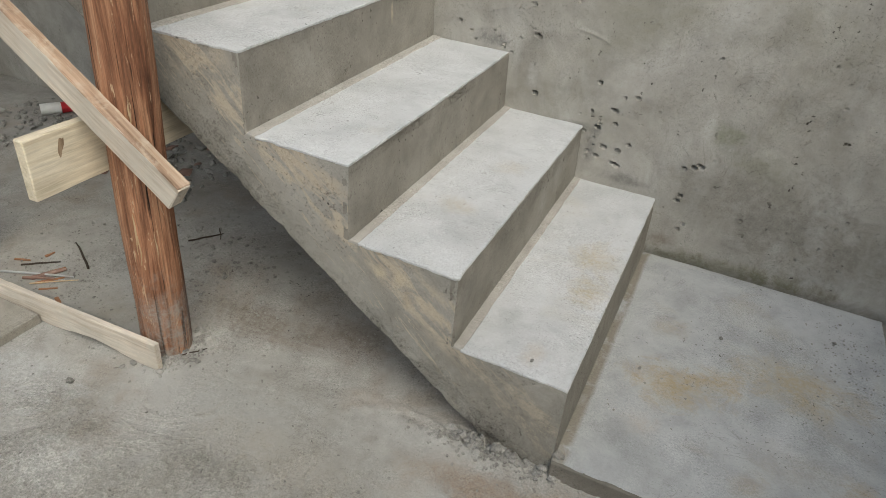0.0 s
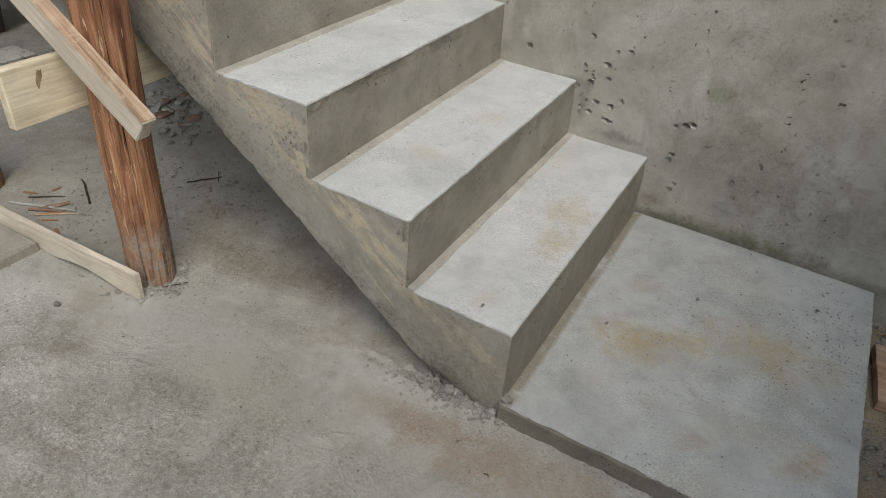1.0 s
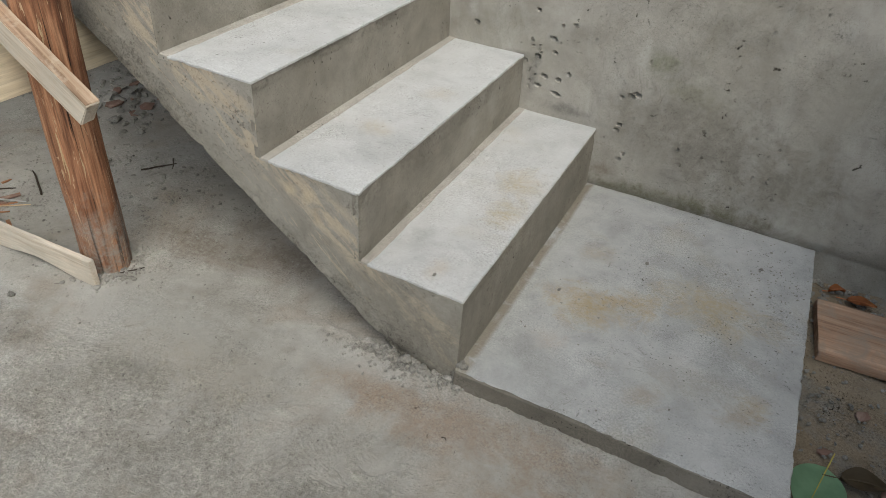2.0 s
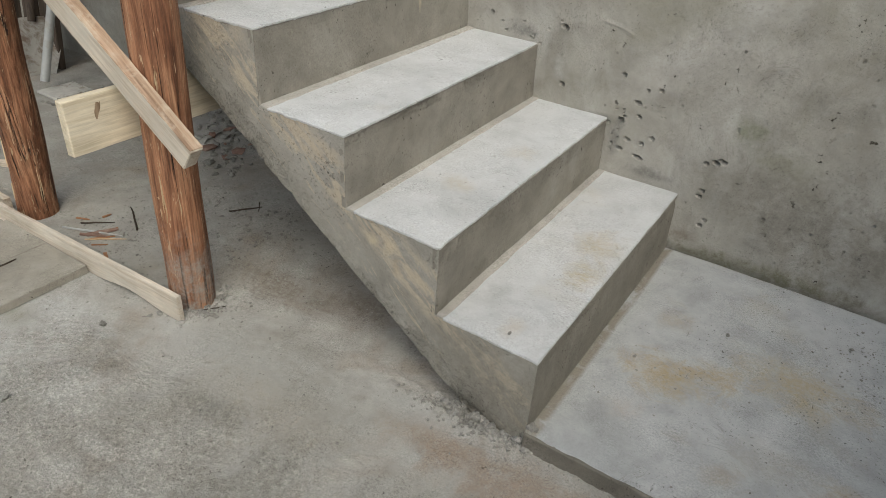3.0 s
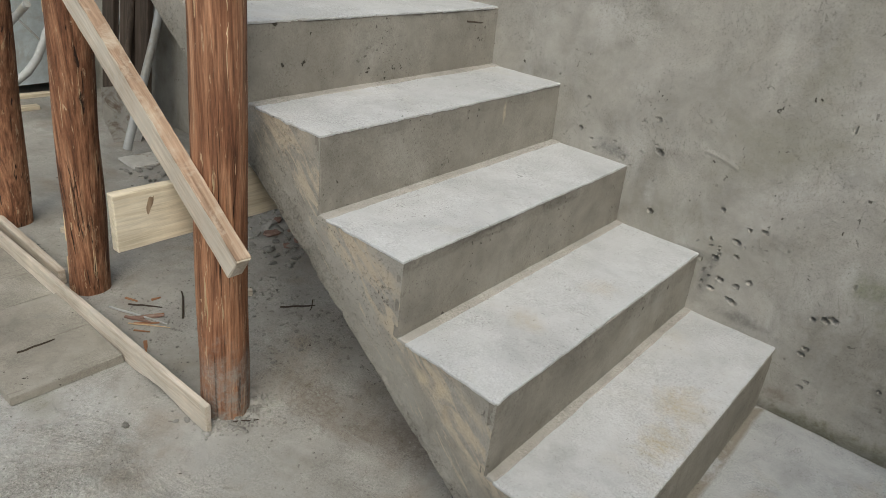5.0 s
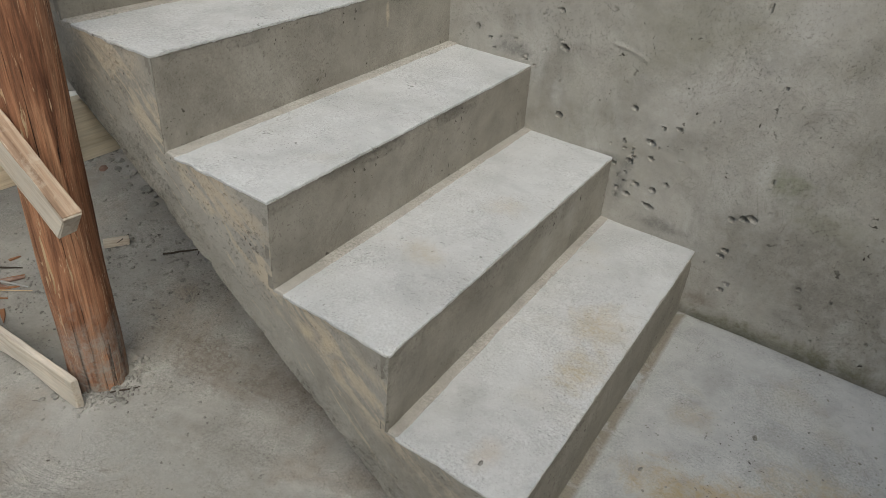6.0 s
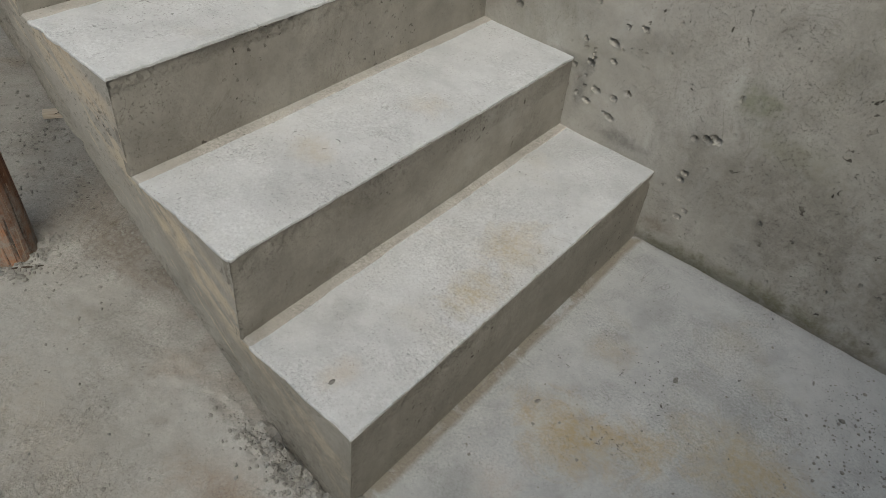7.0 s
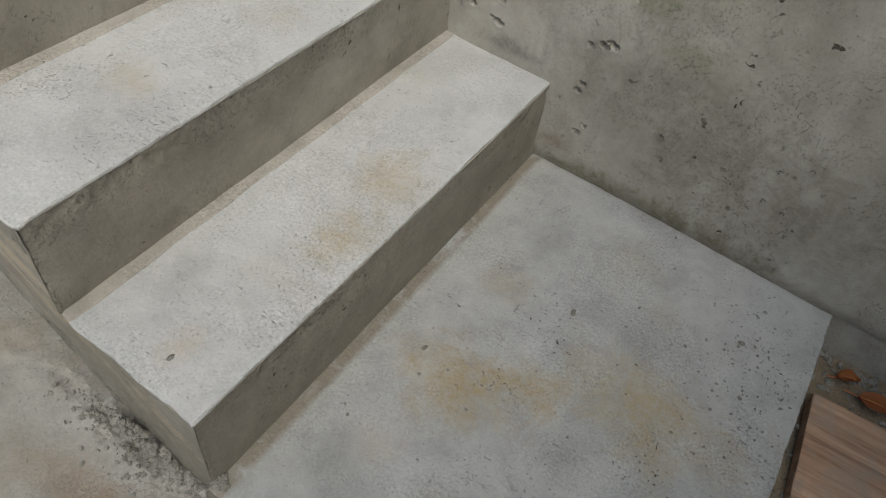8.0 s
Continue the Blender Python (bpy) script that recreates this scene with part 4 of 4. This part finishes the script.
tagged(part("floor_grit", bm, RUBBLE), "crumbs of mortar scattered on the cement floor", "grit", kind="stuff")
bm = bmesh.new()
for _ in range(240):
    x, y = rng.uniform(0.73, 1.5), WALL_Y - abs(rng.gauss(0, 0.07)) - 0.005
    s = rng.uniform(0.004, 0.014)
    pebble(bm, (x, y, DIRT_Z + s * 0.5), s, rng)
for _ in range(700):
    s = rng.uniform(0.002, 0.007)
    pebble(bm, (rng.uniform(0.73, 1.3), rng.uniform(-0.1, 0.9), DIRT_Z + s * 0.6 + 0.003), s, rng)
tagged(part("gravel", bm, RUBBLE), "loose grey gravel on the earth along the wall", "gravel", kind="stuff")
bm = bmesh.new()
for _ in range(260):
    x, y = rng.gauss(0.62, 0.06), rng.gauss(0.72, 0.11)
    if rng.random() < 0.25:
        x, y = rng.uniform(0.03, 0.7), rng.uniform(0.02, 0.94)
    if not (0.03 < x < 0.71 and 0.02 < y < 0.94):
        continue
    s = rng.uniform(0.0012, 0.0045) * rng.uniform(0.5, 1.0)
    pebble(bm, (x, y, s * 0.25), s, rng, 0.6)
tagged(part("landing_grit", bm, RUBBLE), "crumbs of mortar on the landing", "grit", kind="stuff")
for i, (x, y, z, s) in enumerate(((0.288, 0.631, 0.0, 0.007), (0.111, 0.388, 0.0, 0.006), (0.58, 0.78, 0.0, 0.007), (-1.094, -0.312, FLOOR_Z, 0.012), (-1.03, -0.60, FLOOR_Z, 0.009), (-0.095, 0.05, FIRST, 0.006))):
    bm = bmesh.new()
    pebble(bm, (x, y, z + s * 0.35), s, rng, 0.6)
    tagged(part("pebble", bm, RUBBLE), "small grey lump of mortar", "pebble", "pebbles")


def stick(a, b, r, material, label, name="twig"):
    a, b = Vector(a), Vector(b)
    pts = [a.lerp(b, i / 5) + Vector((0.004 * wobble((i, a.x, 0), 0.9), 0.004 * wobble((i, a.y, 3), 0.9), 0)) for i in range(6)]
    return tagged(part(name, tube(pts, [r, r, r * 0.95, r * 0.9, r * 0.8, r * 0.5], 7), material, smooth=True), label, name, name + "s on the floor")


F = FLOOR_Z + 0.004
for x, y, yaw, l in ((-1.44, 0.25, 60, 0.07), (-2.18, 0.02, 25, 0.06)):
    off = part("wood_offcut", rough_box(-l / 2, l / 2, -0.012, 0.012, 0, 0.02, 0.02, 0.002, 0.001, 0.003, yaw), PINE_X)
    off.matrix_world = pose(x, y, FLOOR_Z + 0.001, 0, 0, yaw)
    tagged(off, "small pale timber offcut lying on the floor", "offcut", "timber offcuts")
stick((-1.30, 0.30, F), (-1.235, 0.395, F), 0.003, TWIG, "dark twig on the cement floor under the stair")
stick((-1.43, 0.035, F), (-1.57, 0.115, F), 0.0035, TWIG, "dark twig on the cement floor by the props")
stick((-1.60, -0.05, F), (-1.52, 0.02, F), 0.003, TWIG, "dark twig on the cement floor by the props")
stick((-1.62, -0.10, F), (-1.42, -0.02, F + 0.006), 0.0035, TUBE, "pale twig on the cement floor by the props")
stick((-1.52, -0.08, F), (-1.47, 0.0, F + 0.004), 0.007, BRICK, "reddish splinter of bark on the floor", "splinter")
stick((-1.54, -0.09, F), (-1.46, -0.05, F + 0.004), 0.005, BRICK, "reddish splinter of bark on the floor", "splinter")
for x, y, yaw, l, w in ((-1.47, -0.06, 50, 0.075, 0.010), (-1.50, -0.02, 62, 0.06, 0.007), (-1.44, -0.09, 35, 0.05, 0.006), (-1.36, -0.12, -25, 0.06, 0.009), (-1.62, -0.03, 20, 0.05, 0.008), (-1.58, 0.03, 80, 0.03, 0.009)):
    chip_m = rough_box(-l / 2, l / 2, -w / 2, w / 2, 0, 0.004, 0.008, 0.001, 0.001, 0.003, yaw * 0.3)
    for v in chip_m.verts:
        v.co.y *= 1.0 - 0.75 * max(0.0, v.co.x / (l / 2))
    shard = part("bark_shard", chip_m, ORANGE_BARK)
    shard.matrix_world = pose(x, y, floor_height(x, y) + 0.001, 0, -3, yaw)
    tagged(shard, "thin reddish shard of bark lying on the floor", "bark shard", "bark shards")
stick((-1.50, -0.10, F + 0.001), (-1.40, -0.02, F + 0.003), 0.0022, SPLINTER, "pale straw-like splinter on the floor", "splinter")
stick((-1.27, 0.41, F), (-1.22, 0.36, F), 0.002, TWIG, "dark twig on the cement floor under the stair")
stick((-1.46, 0.30, F), (-1.40, 0.23, F + 0.03), 0.0016, TWIG, "thin bent twig beside a timber offcut under the stair")
stick((-1.511, -0.396, F + 0.024), (-1.513, -0.298, F + 0.024), 0.003, TWIG, "dark twig lying on a board")
stick((-0.94, -0.12, F), (-0.90, -0.06, F), 0.002, TWIG, "dark twig at the foot of a prop")
stick((-0.93, 0.62, 0.902), (-0.90, 0.655, 0.902), 0.0025, TWIG, "dark twig on a stair tread")


def leaf(name, label, at, length, width, yaw, material, curl, stalk=None):
    ob = thing(name, label, "leaf", "fallen leaves")
    m = pose(*at, 0, 0, yaw)
    bm = grid_sheet(spaced(0, 1, 0.0625), spaced(-1, 1, 0.25), lambda u, v: (length * u, width * v * (math.sin(math.pi * min(1, u ** 0.8)) ** 0.75 + 0.01), 0.004 + curl * (v * v * 0.4 + 0.5 * math.sin(3.1 * u)) + 0.1 * curl * math.sin(9 * u + 4 * v)))
    bmesh.ops.solidify(bm, geom=bm.faces[:], thickness=0.0008)
    part("blade", oriented(bm, m), material, ob, smooth=True)
    pts = [m @ Vector((length * u, 0, 0.0055 + curl * 0.5 * math.sin(3.1 * max(u, 0)))) for u in (-0.35, -0.15, 0, 0.3, 0.6, 0.95)]
    part("stalk", tube(pts, [0.0016, 0.0016, 0.0015, 0.0012, 0.001, 0.0006], 6), stalk or material, ob, smooth=True)
    return ob


leaf("green_leaf", "fresh green leaf with a yellow stalk on the earth", (0.805, 0.215, DIRT_Z + 0.008), 0.16, 0.055, -105, GREEN, 0.012, STALK)
leaf("brown_leaf", "dark brown dry leaf on the earth", (0.83, 0.20, DIRT_Z + 0.01), 0.10, 0.03, 12, BROWN, 0.02)
leaf("orange_leaf", "orange dry leaf on the gravel by the wall", (0.83, 0.885, DIRT_Z + 0.015), 0.08, 0.022, 5, ORANGE, 0.012)
leaf("orange_leaf", "orange dry leaf on the gravel by the wall", (0.78, 0.90, DIRT_Z + 0.015), 0.05, 0.014, 25, ORANGE, 0.02)
for x, y, s in ((0.88, 0.43, 0.02), (0.80, 0.27, 0.014), (0.93, 0.20, 0.03), (0.98, 0.3, 0.03)):
    bm = bmesh.new()
    pebble(bm, (x, y, DIRT_Z + s * 0.4), s, rng, 0.4)
    tagged(part("brick_chip", bm, BRICK), "broken piece of red brick on the earth", "brick chip", "brick chips")
